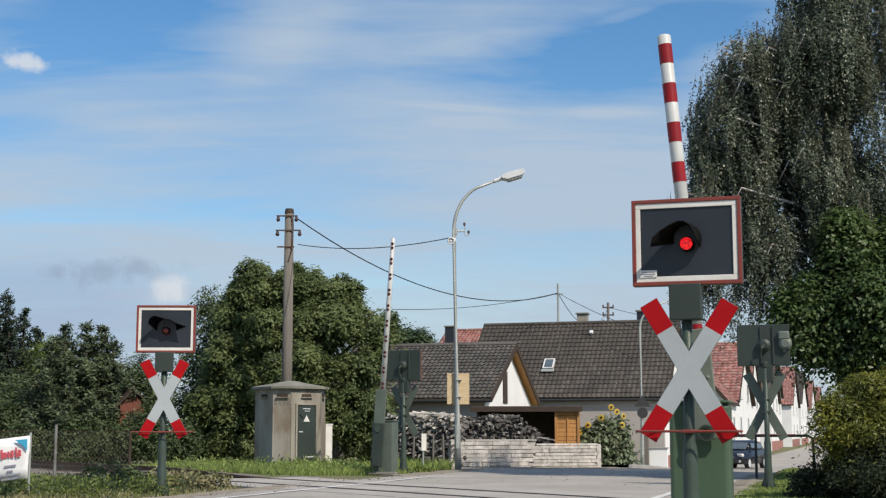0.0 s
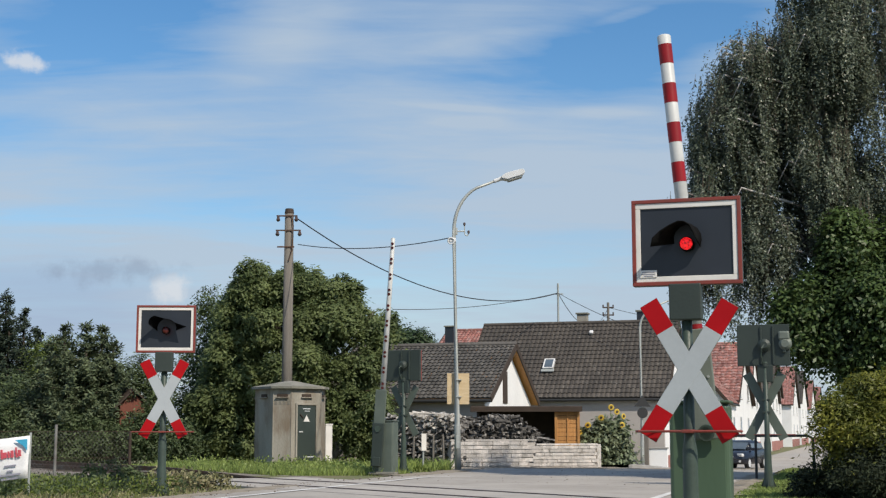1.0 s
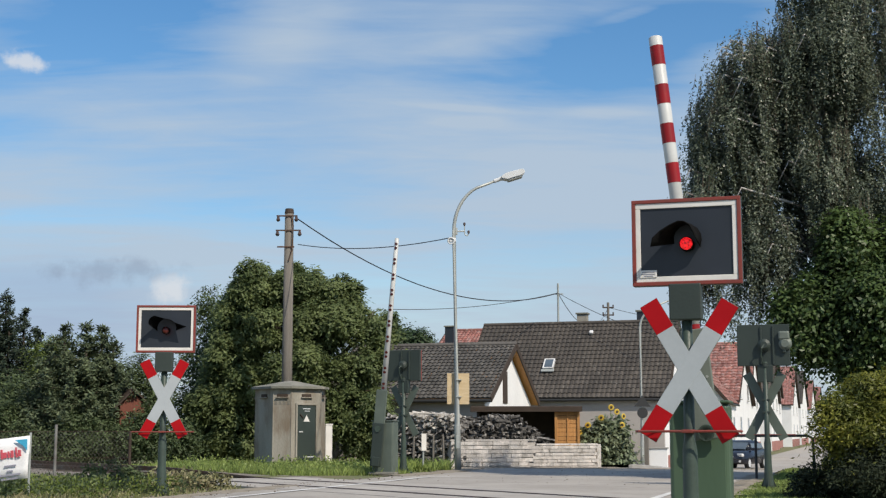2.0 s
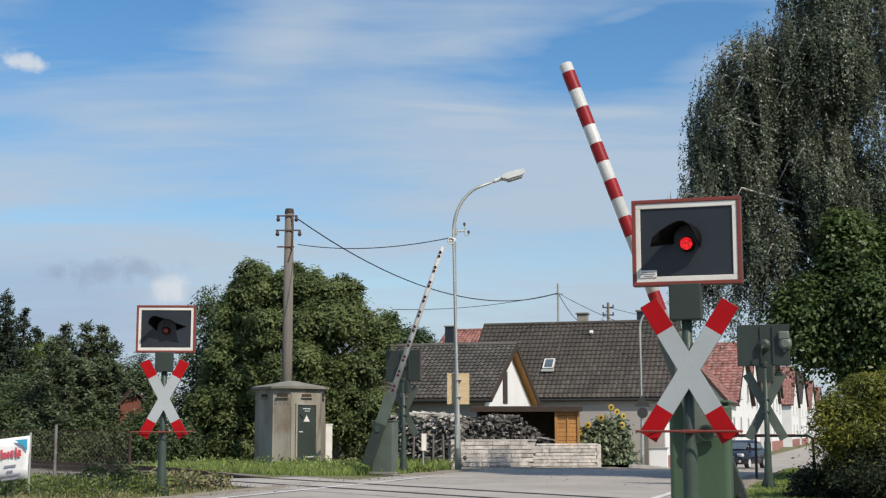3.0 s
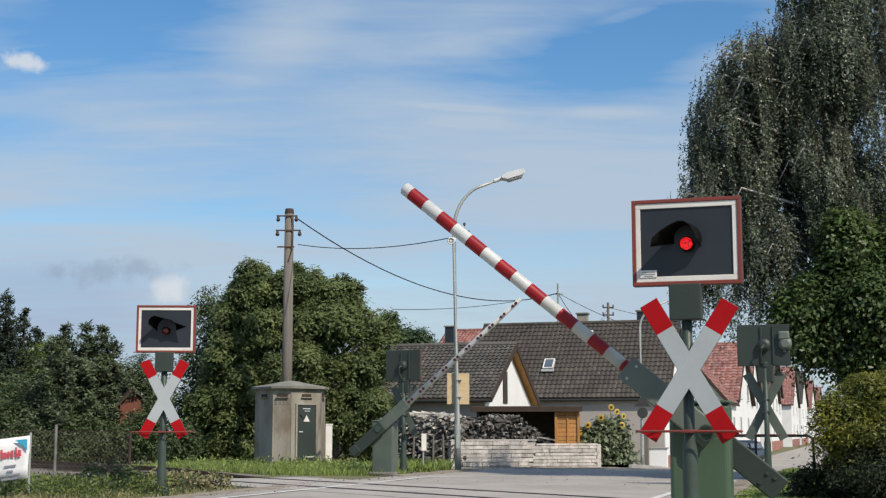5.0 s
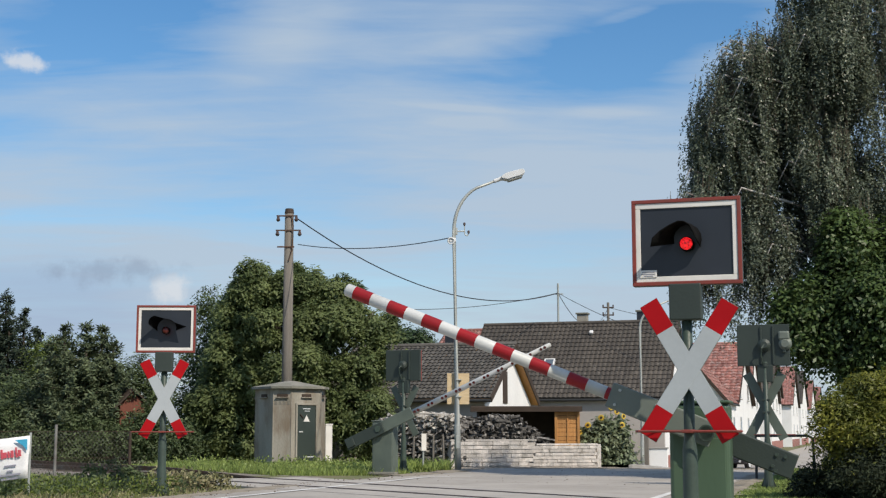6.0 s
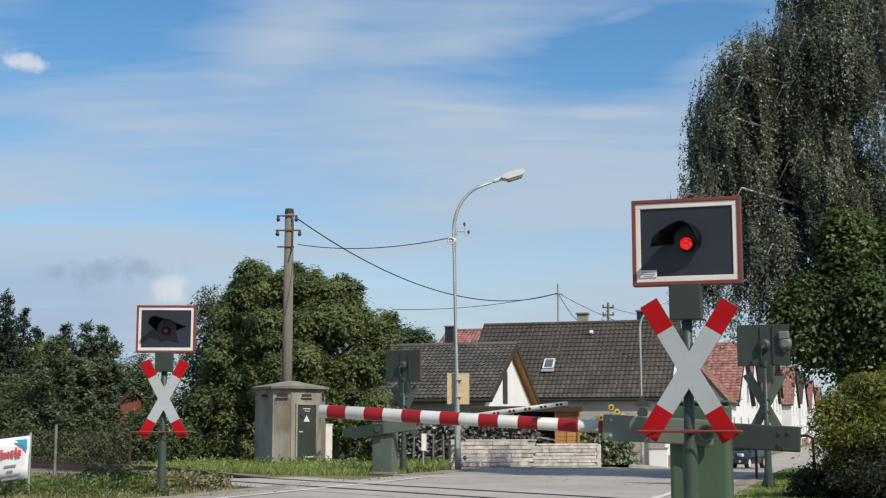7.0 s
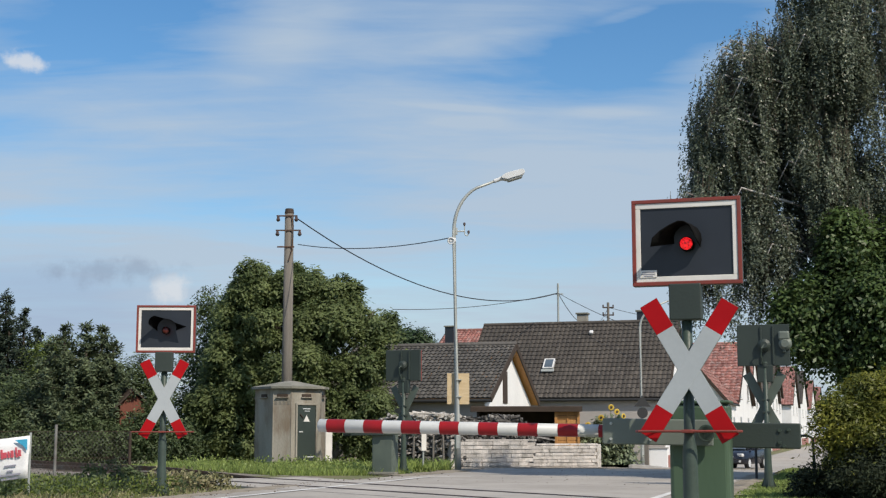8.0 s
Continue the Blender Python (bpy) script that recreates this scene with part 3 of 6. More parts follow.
# ---- barriers ----
def barrier(at, turn, label, height, length, root, flip, pairs):
    """A half barrier: green casing and a boom on a side arm. flip = -1: the boom points to local -x."""
    t = thing("level_crossing_barrier", at, turn, label, "barrier", "half barriers")
    paint = M_BACK if pairs else M_CASE
    cs = bmesh.new()
    box(cs, (-0.075, 0.30, 0.63), (0.54, 0.42, 1.26), 0.035)
    part("casing", cs, paint, t, "green painted steel casing")
    part("casing_foot", slab((-0.075, 0.30, 0.03), (0.66, 0.54, 0.06), 0.01), M_CONCROOF, t)
    part("casing_door", slab((-0.035, 0.088, 0.55), (0.38, 0.012, 0.80), 0.006), paint, t)
    part("casing_lid", slab((-0.075, 0.30, 1.275), (0.57, 0.45, 0.03), 0.012), paint, t)
    part("shaft", rod((0, -0.06, height), (0, 0.60, height), 0.06, 16), M_DARKG, t)
    d = flip
    arm = bmesh.new()
    ya = 0.56 if pairs else 0.0
    yc = 0.611 if pairs else 0.56
    wide = 0.28 if pairs else 0.235
    box(arm, (d * 0.44, ya, 0), (1.0, 0.05, wide), 0.012)
    boom = part("boom", arm, M_BACK if pairs else M_ARM, t, "green arm plate that carries the boom")
    part("counter_arm", slab((-d * (0.38 if pairs else 0.335), yc, -0.015), (1.04 if pairs else 0.95, 0.05 if pairs else 0.06, wide), 0.012), M_GREEN, boom)
    if pairs:
        part("counterweight", slab((-d * 0.78, yc, -0.015), (0.22, 0.11, 0.20), 0.012), M_GREEN, boom)
    else:
        for bx, bz in ((0.62, 0.05), (0.62, -0.06), (0.70, 0.06), (0.66, -0.09)):
            part("bolt", rod((-d * bx, yc - 0.028, bz - 0.015), (-d * bx, yc - 0.046, bz - 0.015), 0.018, 8), M_DARKG, boom)
    for bx in (0.50, 0.86):
        for bz in (-0.07, 0.07):
            part("bolt", rod((d * bx, ya - 0.024, bz), (d * bx, ya - 0.042, bz), 0.014, 6), M_GALV, boom)
    part("hub", rod((0, ya - 0.02, 0), (0, ya + (0.10 if pairs else -0.06), 0), 0.075, 16), M_DARKG, boom)
    r0, r1 = (0.074, 0.052) if pairs else (0.058, 0.064)

    def rad(x):
        return r0 + (r1 - r0) * (x - root) / (length - root)

    y = 0.46 if pairs else 0.09
    bm = tube(bmesh.new(), [(d * (root - 0.25), y, 0), (d * (length - 0.012), y, 0), (d * length, y, 0)], [rad(root), rad(length), rad(length) - 0.012], 20)
    part("pole", bm, M_BOOMW, boom, "white boom tube", smooth=True)
    x, k = length - 0.095, 0
    while x - 0.19 > root - 0.2:
        if pairs:
            for q in (0.05, 0.15):
                part("reflector", rod((d * (x - q), y + 0.04, -0.01), (d * (x - q), y + rad(x) + 0.012, -0.01), 0.034, 12), M_LAMPOFF, boom, "round red reflector")
        else:
            bm = tube(bmesh.new(), [(d * (x - 0.19), y, 0), (d * x, y, 0)], [rad(x - 0.19) + 0.0016, rad(x) + 0.0016], 20, cap=False)
            part("stripe", bm, M_BOOMR, boom, "red band", smooth=True)
        x -= 0.381
    boom.location = (0, 0, height)
    return t, boom


barrier_a, boom_a = barrier((2.372, 12.30, 0.0), -15.6, "green level crossing barrier with red and white boom", 0.996, 3.750, 0.95, -1, False)
barrier_b, boom_b = barrier((-1.385, 33.5, 0.0), 180 + TURN, "green level crossing barrier seen from behind, white boom with reflectors", 1.085, 4.66, 0.93, -1, True)


# ---- poles, lamps and cables ----
def street_lamp(at, turn, h, reach, rise, label, head=True, r=0.075):
    t = thing("street_lamp", at, turn, label, "street lamp", "street lamps")
    pts = [(0, 0, 0), (0, 0, 1.2), (0, 0, 1.25), (0, 0, h * 0.8)]
    rr = [r * 1.15, r * 1.1, r * 0.95, r * 0.72]
    for k in range(1, 9):
        a = k / 8 * radians(68)
        pts.append((reach * 0.55 * (1 - math.cos(a)) / (1 - math.cos(radians(68))), 0, h * 0.8 + rise * math.sin(a) / math.sin(radians(68))))
        rr.append(r * (0.7 - 0.02 * k))
    pts.append((reach, 0, h * 0.8 + rise + reach * 0.17))
    rr.append(r * 0.5)
    part("mast", tube(bmesh.new(), pts, rr, 14), M_GALV, t, smooth=True)
    part("mast_door", slab((0, -r * 1.1, 0.75), (0.09, 0.02, 0.35), 0.006), M_GALV, t)
    if head:
        m = Matrix.Translation((reach, 0, h * 0.8 + rise + reach * 0.17)) @ Matrix.Rotation(radians(-17), 4, "Y")
        shell = extrude([(0.16, -0.02), (0.16, 0.05), (0.26, 0.09), (0.34, 0.11), (0.80, 0.085), (0.84, 0.04), (0.82, -0.05), (0.74, -0.085), (0.30, -0.085), (0.22, -0.03)], 0.34, "y")
        bmesh.ops.bevel(shell, geom=list(shell.edges), offset=0.018, segments=2, affect="EDGES")
        hd = part("lamp_head", moved(shell, m), M_ALU, t, "pale grey lantern head")
        part("neck", moved(tube(bmesh.new(), [(-0.04, 0, 0), (0.22, 0, 0.02)], [0.055, 0.06], 12), m), M_ALU, hd)
        part("diffuser", moved(slab((0.53, 0, -0.10), (0.42, 0.27, 0.07), 0.03), m), M_GALV, hd)
    return t


lamp_main = street_lamp((0.40, 36.6, 0.0), 4, 8.05, 1.17, 1.2, "tall grey street lamp with a curved neck at the kerb")
lamp_main.matrix_basis = pose(0.40, 36.6, 0.0, 0, -0.9, 4)
part("clamp", slab((-0.05, 0, 6.2), (0.2, 0.12, 0.12), 0.02), M_ALU, lamp_main)
part("insulator_hook", merge(tube(bmesh.new(), [(0.0, 0, 6.44), (0.29, 0, 6.44)], 0.02, 8), tube(bmesh.new(), [(0.29, 0, 6.62), (0.29, 0, 6.38), (0.32, 0, 6.33), (0.37, 0, 6.32), (0.40, 0, 6.38)], 0.016, 8)), M_GALV, lamp_main)
for ix, iz in ((0.29, 6.64), (0.40, 6.42)):
    part("insulator", tube(bmesh.new(), [(ix, 0, iz - 0.045), (ix, 0, iz - 0.02), (ix, 0, iz + 0.03), (ix, 0, iz + 0.045)], [0.02, 0.034, 0.034, 0.015], 10), M_CER, lamp_main)
part("hook_plate", slab((0.07, 0, 6.44), (0.05, 0.06, 0.2), 0.01), M_GALV, lamp_main)
part("cable_ring", tube(bmesh.new(), [(-0.09 + 0.085 * math.cos(q * math.pi / 6), -0.08, 6.17 + 0.085 * math.sin(q * math.pi / 6)) for q in range(13)], 0.02, 6), M_ALU, lamp_main)
x2, y2 = 8.15, 56.0
lamp_far = street_lamp((x2, y2, ground_z(x2, y2)), 0, 7.3, 1.3, 0.95, "slim grey street lamp by the far pavement", head=False, r=0.07)
part("sign_triangle", moved(extrude([(-0.34, 0), (0.34, 0), (0, 0.46)], 0.02), Matrix.Translation((0.02, -0.1, 2.62))), M_SIGNBACK, lamp_far, "grey back of a triangular sign")
part("sign_disc", rod((0.02, -0.09, 2.36), (0.02, -0.11, 2.36), 0.22, 24), M_SIGNBACK, lamp_far, "grey back of a round sign")
part("arm_tip", slab((1.5, 0, 7.05), (0.5, 0.2, 0.12), 0.03), M_ALU, lamp_far)

board = thing("plywood_board", (0.42, 36.48, 0), 3, "blank plywood board fixed to the street lamp", "board")
part("panel", slab((0.0, 0.21, 2.165), (0.60, 0.018, 0.83), 0.003), M_PLY, board)
for z in (1.95, 2.40):
    part("strap", slab((0, 0.125, z), (0.17, 0.17, 0.025), 0.004), M_GALV, board)

pole = thing("telegraph_pole", (-5.28, 46.0, 0), 0, "weathered grey telegraph pole with insulators behind the hut", "utility pole")
part("shaft", tube(bmesh.new(), [(0, 0, 0), (0, 0, 4), (0, 0, 8.5)], [0.19, 0.175, 0.15], 14), M_POLE, pole, smooth=True)
part("cap", rod((0, 0, 8.46), (0, 0, 8.62), 0.165, 14, 0.14), M_WOODD, pole)
for z, lft, rgt in ((8.35, 0.42, 0.30), (7.85, 0.44, 0.42), (7.28, 0.38, 0.2)):
    part("bracket", slab(((rgt - lft) / 2, -0.16, z), (lft + rgt, 0.03, 0.05), 0.006), M_STEEL, pole)
    for x in (-lft + 0.06, rgt - 0.04):
        if z > 7.5:
            part("insulator", tube(bmesh.new(), [(x, -0.16, z - 0.20), (x, -0.16, z - 0.14), (x, -0.16, z - 0.08), (x, -0.16, z + 0.02)], [0.03, 0.075, 0.05, 0.03], 10), M_CER, pole)
part("conduit", tube(bmesh.new(), [(0.1, -0.15, 8.3), (0.16, -0.17, 8.0), (0.13, -0.17, 7.2), (0.02, -0.19, 6.8)], 0.02, 6), M_STEEL, pole)


def cable(p, q, sag, label, r=0.014):
    pts = []
    for i in range(25):
        k = i / 24
        v = Vector(p).lerp(Vector(q), k)
        v.z -= sag * 4 * k * (1 - k)
        pts.append(v)
    bm = tube(bmesh.new(), pts, r, 5)
    return tagged(part("overhead_cable", bm, M_WIRE), label, "cable", "overhead cables")


# ---- relay hut ----
hut = thing("relay_hut", (-4.77, 42.6, 0), 38, "small concrete relay hut with a green steel door", "hut")
A, B = 1.06, 0.57
c = A / 2 + B / math.sqrt(2)
octo = [(-A / 2, -c), (A / 2, -c), (c, -A / 2), (c, A / 2), (A / 2, c), (-A / 2, c), (-c, A / 2), (-c, -A / 2)]
part("wall", extrude(octo, 2.40, "z", 1.15), M_CONC, hut, "stained concrete walls")
for k, (p, q) in enumerate(zip(octo, octo[1:] + octo[:1])):
    m = Vector(((p[0] + q[0]) / 2, (p[1] + q[1]) / 2, 0))
    ang = math.atan2(q[1] - p[1], q[0] - p[0])
    out = Vector((math.sin(ang), -math.cos(ang), 0))
    part("corner_rib", moved(slab((0, 0, 1.15), (0.035, 0.03, 2.38), 0.01), Matrix.Translation((p[0], p[1], 0)) @ Matrix.Rotation(ang - math.pi / 8, 4, "Z")), M_CONC, hut)
    vent = part("vent_slot", moved(slab((0, 0, 2.12), (0.34, 0.03, 0.10), 0.008), Matrix.Translation(m + out * 0.005) @ Matrix.Rotation(ang, 4, "Z")), M_WOODD, hut, "dark ventilation slot")
    part("vent_sill", moved(slab((0, -0.03, 2.06), (0.40, 0.08, 0.025), 0.004), Matrix.Translation(m + out * 0.0) @ Matrix.Rotation(ang, 4, "Z")), M_CONC, vent)
rb = bmesh.new()
k = 1.13
lo = [rb.verts.new((x * k, y * k, 2.33)) for x, y in octo]
mid = [rb.verts.new((x * k, y * k, 2.40)) for x, y in octo]
top = [rb.verts.new((x * 0.10, y * 0.10, 2.60)) for x, y in octo]
rb.faces.new(lo), rb.faces.new(top)
for a, b in ((lo, mid), (mid, top)):
    for i in range(8):
        rb.faces.new((a[i], a[(i + 1) % 8], b[(i + 1) % 8], b[i]))
bmesh.ops.recalc_face_normals(rb, faces=rb.faces)
part("roof", rb, M_CONCROOF, hut, "low mossy concrete roof slab")
part("door_frame", merge(slab((-0.36, -c - 0.01, 0.95), (0.06, 0.08, 1.78), 0.008), slab((0.36, -c - 0.01, 0.95), (0.06, 0.08, 1.78), 0.008),
                         slab((0, -c - 0.01, 1.86), (0.78, 0.08, 0.06), 0.008)), M_CONC, hut)
door = part("door", slab((0, -c - 0.005, 0.95), (0.66, 0.03, 1.76), 0.006), M_GREEN, hut, "green steel door with a white warning triangle")
part("warning_sign", extrude([(-0.11, 1.33), (0.11, 1.33), (0, 1.53)], 0.008, "y", -c - 0.026), M_WHITE, door, "white triangle sign")
part("handle", moved(slab((0, 0, 0), (0.16, 0.03, 0.03), 0.006), Matrix.Translation((-0.18, -c - 0.035, 1.50)) @ Matrix.Rotation(0.8, 4, "Y")), M_WOODD, door)
part("latch", slab((-0.2, -c - 0.03, 1.02), (0.14, 0.02, 0.03), 0.003), M_ALU, door)
part("lower_latch", slab((0.08, -c - 0.03, 0.26), (0.36, 0.02, 0.03), 0.003), M_ALU, door)
part("label_bar", slab((0.0, -c - 0.024, 1.72), (0.26, 0.006, 0.025)), M_ALU, door)
part("label_bar", slab((0.02, -c - 0.024, 1.65), (0.18, 0.006, 0.02)), M_ALU, door)
for i in range(4):
    m = Matrix.Rotation(radians(-45), 4, "Z") @ Matrix.Translation((-0.20 + 0.13 * i, -(A / 2 + c) / math.sqrt(2) - 0.006, 1.93))
    part("painted_bar", moved(slab((0, 0, 0), (0.075, 0.004, 0.17)), m), M_FADED, hut, "faint dark painted lettering bar")
cab = thing("white_cabinet", (-3.65, 43.1, 0), 39, "narrow white plastic service cabinet against the hut", "cabinet")
part("body", slab((0, 0, 0.62), (0.26, 0.22, 1.24), 0.02), M_WHITE, cab)
part("lid", slab((0, 0, 1.25), (0.29, 0.25, 0.04), 0.012), M_WHITE, cab)


# ---- houses ----
def tile_mesh(w, h, mat):
    bm = bmesh.new()
    prof = [(0, 0.0), (0.30, 0.028), (0.62, 0.028), (0.80, 0.0), (1.0, 0.0)]
    lo = [bm.verts.new((w * a, 0, z + 0.036)) for a, z in prof]
    hi = [bm.verts.new((w * a, h * 1.12, z - 0.002)) for a, z in prof]
    un = [bm.verts.new((w * a, 0.0, -0.012)) for a, z in prof]
    for i in range(4):
        bm.faces.new((lo[i], lo[i + 1], hi[i + 1], hi[i]))
        bm.faces.new((un[i], un[i + 1], lo[i + 1], lo[i]))
    me = bpy.data.meshes.new("tile")
    bm.to_mesh(me)
    bm.free()
    me.materials.append(mat)
    return me


def tiled(roof, m, width, slope, mat, w=0.30, h=0.335, parts=300, skip=()):
    """Lays tiles on a slope whose lower left corner has the pose m: x along the eave, y up the slope."""
    h, w = slope / math.ceil(slope / h - 1e-6), width / math.ceil(width / w - 1e-6)
    tile = tile_mesh(w, h, mat)
    base = [v.co.copy() for v in tile.vertices]
    polys = [tuple(p.vertices) for p in tile.polygons]
    rng = random.Random(11)
    verts, faces, count = [], [], 0
    rows, cols = round(slope / h), round(width / w)
    for j in range(rows):
        for i in range(cols):
            x, y = i * w, j * h
            if any(a < x + w / 2 < b and cc < y + h / 2 < dd for a, b, cc, dd in skip):
                continue
            mm = m @ Matrix.Translation((x + rng.uniform(-0.006, 0.006), y + rng.uniform(-0.01, 0.01), rng.uniform(0, 0.006)))
            if count < parts:
                ob = new("tile", tile)
                ob.parent = roof
                ob.matrix_basis = mm
                count += 1
            else:
                o = len(verts)
                verts += [mm @ v for v in base]
                faces += [tuple(o + k for k in p) for p in polys]
    if verts:
        tagged(raw("upper_tiles", verts, faces, mat, roof), kind="stuff")


def house(at, turn, label, width, depth, eave, ridge, wall_mat, tile_mat, over=0.3, gable_over=0.3, parts=0, skip=(), w=0.22, h=0.33, soffit=None, back=True):
    """A gabled house: ridge along local x, origin at the front right corner of the walls, front to -y."""
    t = thing("house", at, turn, label, "house", "village houses")
    half = depth / 2
    wall = part("wall", extrude([(0, -0.6), (depth, -0.6), (depth, eave - 0.22), (half, ridge - 0.25), (0, eave - 0.22)], width, "x", -width / 2), wall_mat, t)
    ang = math.atan2(ridge - eave, half)
    sl = half / math.cos(ang) + over
    L = width + 2 * gable_over
    for front in (True, False):
        m = (Matrix.Translation((-width - gable_over, half, ridge)) if front else Matrix.Translation((gable_over, half, ridge)) @ Matrix.Rotation(math.pi, 4, "Z"))
        m = m @ Matrix.Rotation(ang, 4, "X") @ Matrix.Translation((0, -sl, 0))
        roof = part("roof", moved(slab((L / 2, sl / 2, -0.10), (L, sl, 0.12)), m), soffit or M_WOODD, t, "tiled roof slope")
        if front or back:
            tiled(roof, m @ Matrix.Translation((0, 0, -0.03)), L, sl, tile_mat, w, h, parts if front else 0, skip if front else ())
        for gx in (0.0, L):
            part("verge_board", moved(slab((gx, sl / 2, -0.09), (0.05, sl, 0.22), 0.006), m), M_WOODD, roof)
        if front:
            gt = tube(bmesh.new(), [(0, -0.06, -0.10), (L, -0.06, -0.10)], 0.065, 10)
            part("gutter", moved(gt, m), M_SIGNBACK, roof)
    rc = tube(bmesh.new(), [(-width - gable_over, half, ridge + 0.0), (gable_over, half, ridge + 0.0)], 0.10, 10)
    part("ridge_cap", rc, tile_mat, t)
    return t, wall


def window(parent, at, w, h, axis="y", name="window"):
    """A framed pane on a wall: axis y faces -y, axis x faces +x."""
    m = Matrix.Translation(at) @ (Matrix.Rotation(math.pi / 2, 4, "Z") if axis == "x" else Matrix.Identity(4))
    win = part(name, moved(slab((0, 0.0, 0), (w, 0.04, h), 0.004), m), M_FRAME, parent, "white framed window")
    for sx in (-1, 1):
        part("pane", moved(slab((sx * w / 4, -0.018, 0), (w / 2 - 0.09, 0.02, h - 0.12)), m), M_GLASS, win, "dark glass pane")
    part("sill", moved(slab((0, -0.05, -h / 2 - 0.03), (w + 0.12, 0.14, 0.05), 0.006), m), M_PAVE, win)
    return win


small, small_wall = house((1.53, 50.6, -0.35), TURN, "low house with dark tiled roof and white gable", 6.2, 7.4, 2.80, 4.85, M_WALLG, M_TILEG, 0.35, 0.33, 300, w=0.195, h=0.285, soffit=M_WOOD)
part("gable_wall", extrude([(0.05, 0.5), (7.35, 0.5), (7.35, 2.5), (3.7, 4.50), (0.05, 2.5)], 0.03, "x", 0.017), M_WALLW, small, "bright white gable")
part("gable_window", slab((0.04, 2.95, 3.1), (0.05, 0.65, 1.25)), M_WOODD, small, "tall narrow dark window")
big, big_wall = house((9.75, 60.2, -0.8), TURN, "large house with long dark tiled roof and grey wall", 9.1, 8.4, 3.55, 7.05, M_WALLG, M_TILE, 0.3, 0.25, 300)
part("gable_wall", extrude([(0.05, 0.3), (8.35, 0.3), (8.35, 3.25), (4.2, 6.65), (0.05, 3.25)], 0.03, "x", 0.017), M_WALLW, big, "white gable")
part("plinth", slab((0.04, 4.2, 0.45), (0.05, 8.3, 0.7), 0.006), M_TILER, big, "reddish plinth")
red, red_wall = house((4.4, 79, -0.9), TURN, "house with red tiled roof behind the dark roofs", 5.1, 7, 6.4, 8.15, M_WALLW, M_TILER, 0.3, 0.3, 0)


# ---- roof details and far masts ----
def roof_point(at, dx, dy, dz):
    x, y, z = at
    return (x + RY * dx + RX * dy, y - RX * dx + RY * dy, z + dz)


def chimney(at, w, h, mat, label):
    t = thing("chimney", at, TURN, label, "chimney")
    part("stack", slab((0, 0, h / 2), (w, w * 0.8, h), 0.01), mat, t)
    part("cap", slab((0, 0, h + 0.04), (w + 0.12, w * 0.8 + 0.12, 0.08), 0.01), M_CONCROOF, t)


chimney(roof_point((9.75, 60.2, 0), -4.6, 5.2, 5.3), 0.5, 1.45, M_CONC, "grey rendered chimney on the dark roof ridge")
chimney(roof_point((9.75, 60.2, 0), -1.6, 5.2, 5.3), 0.6, 1.5, M_BLACK, "dark slate-clad chimney on the dark roof")
chimney((0.42, 79.8, 5.4), 0.52, 1.75, M_BLACK, "dark chimney on the red tiled roof")
sk = thing("skylight", (0, 0, 0), 0, "small roof window with white frame in the dark roof", "roof window")
sk.matrix_basis = pose(9.75, 60.2, -0.8, 0, 0, TURN) @ Matrix.Translation((-5.5, 1.50, 4.95)) @ Matrix.Rotation(math.atan2(3.5, 4.2), 4, "X")
part("sash", merge(slab((-0.22, 0, 0), (0.06, 0.72, 0.14), 0.01), slab((0.22, 0, 0), (0.06, 0.72, 0.14), 0.01),
                   slab((0, 0.33, 0), (0.38, 0.06, 0.14), 0.01), slab((0, -0.33, 0), (0.38, 0.06, 0.14), 0.01)), M_FRAME, sk)
part("pane", slab((0, 0, 0.03), (0.38, 0.60, 0.03)), M_GLASS, sk)
part("flashing", slab((0, -0.45, -0.02), (0.62, 0.18, 0.05), 0.01), M_GALV, sk)
rv = thing("roof_vent", (0, 0, 0), 0, "small white vent tile in the dark roof", "roof vent")
rv.matrix_basis = pose(9.75, 60.2, -0.8, 0, 0, TURN) @ Matrix.Translation((-3.85, 3.45, 6.52)) @ Matrix.Rotation(math.atan2(3.5, 4.2), 4, "X")
part("hood_tile", slab((0, 0, 0.02), (0.18, 0.22, 0.12), 0.03), M_FRAME, rv)
rp = Vector(roof_point((9.75, 60.2, 0), -5.61, 4.2, 6.25))
rpole = thing("roof_mast", tuple(rp), 0, "thin grey service mast on the dark roof ridge", "mast")
part("tube", rod((0, 0, 0), (0, 0, 1.97), 0.05, 8), M_GALV, rpole)
part("spreader", slab((0, 0, 1.45), (0.5, 0.05, 0.05)), M_GALV, rpole)
fm = thing("far_mast", (13.2, 108.0, -0.9), 0, "distant wooden mast with three crossarms above the roofs", "utility pole")
part("shaft", rod((0, 0, 0), (0, 0, 12.2), 0.13, 8, 0.10), M_POLE, fm)
for z in (10.6, 11.2, 11.8):
    part("crossarm", slab((0, 0, z), (0.9, 0.1, 0.1)), M_WOODD, fm)
    for x in (-0.4, 0.4):
        part("insulator", rod((x, 0, z), (x, 0, z + 0.22), 0.06, 6), M_CER, fm)
mast_top = (rp.x, rp.y, rp.z + 1.5)
cable((-4.98, 45.85, 8.25), mast_top, 1.33, "black cable bundle from the pole to the roof mast", 0.022)
cable((-4.95, 45.8, 7.36), (0.28, 36.6, 6.28), 0.22, "thin cable from the pole to the street lamp")
cable((-2.2, 60.0, 6.42), mast_top, 0.25, "thin cable over the roofs to the mast")
cable(mast_top, (13.2, 108.0, 10.9), 1.6, "thin cable from the roof mast to the far mast", 0.018)
cable(mast_top, (9.6, 61.5, 5.4), 0.15, "thin cable from the mast down to the roof")
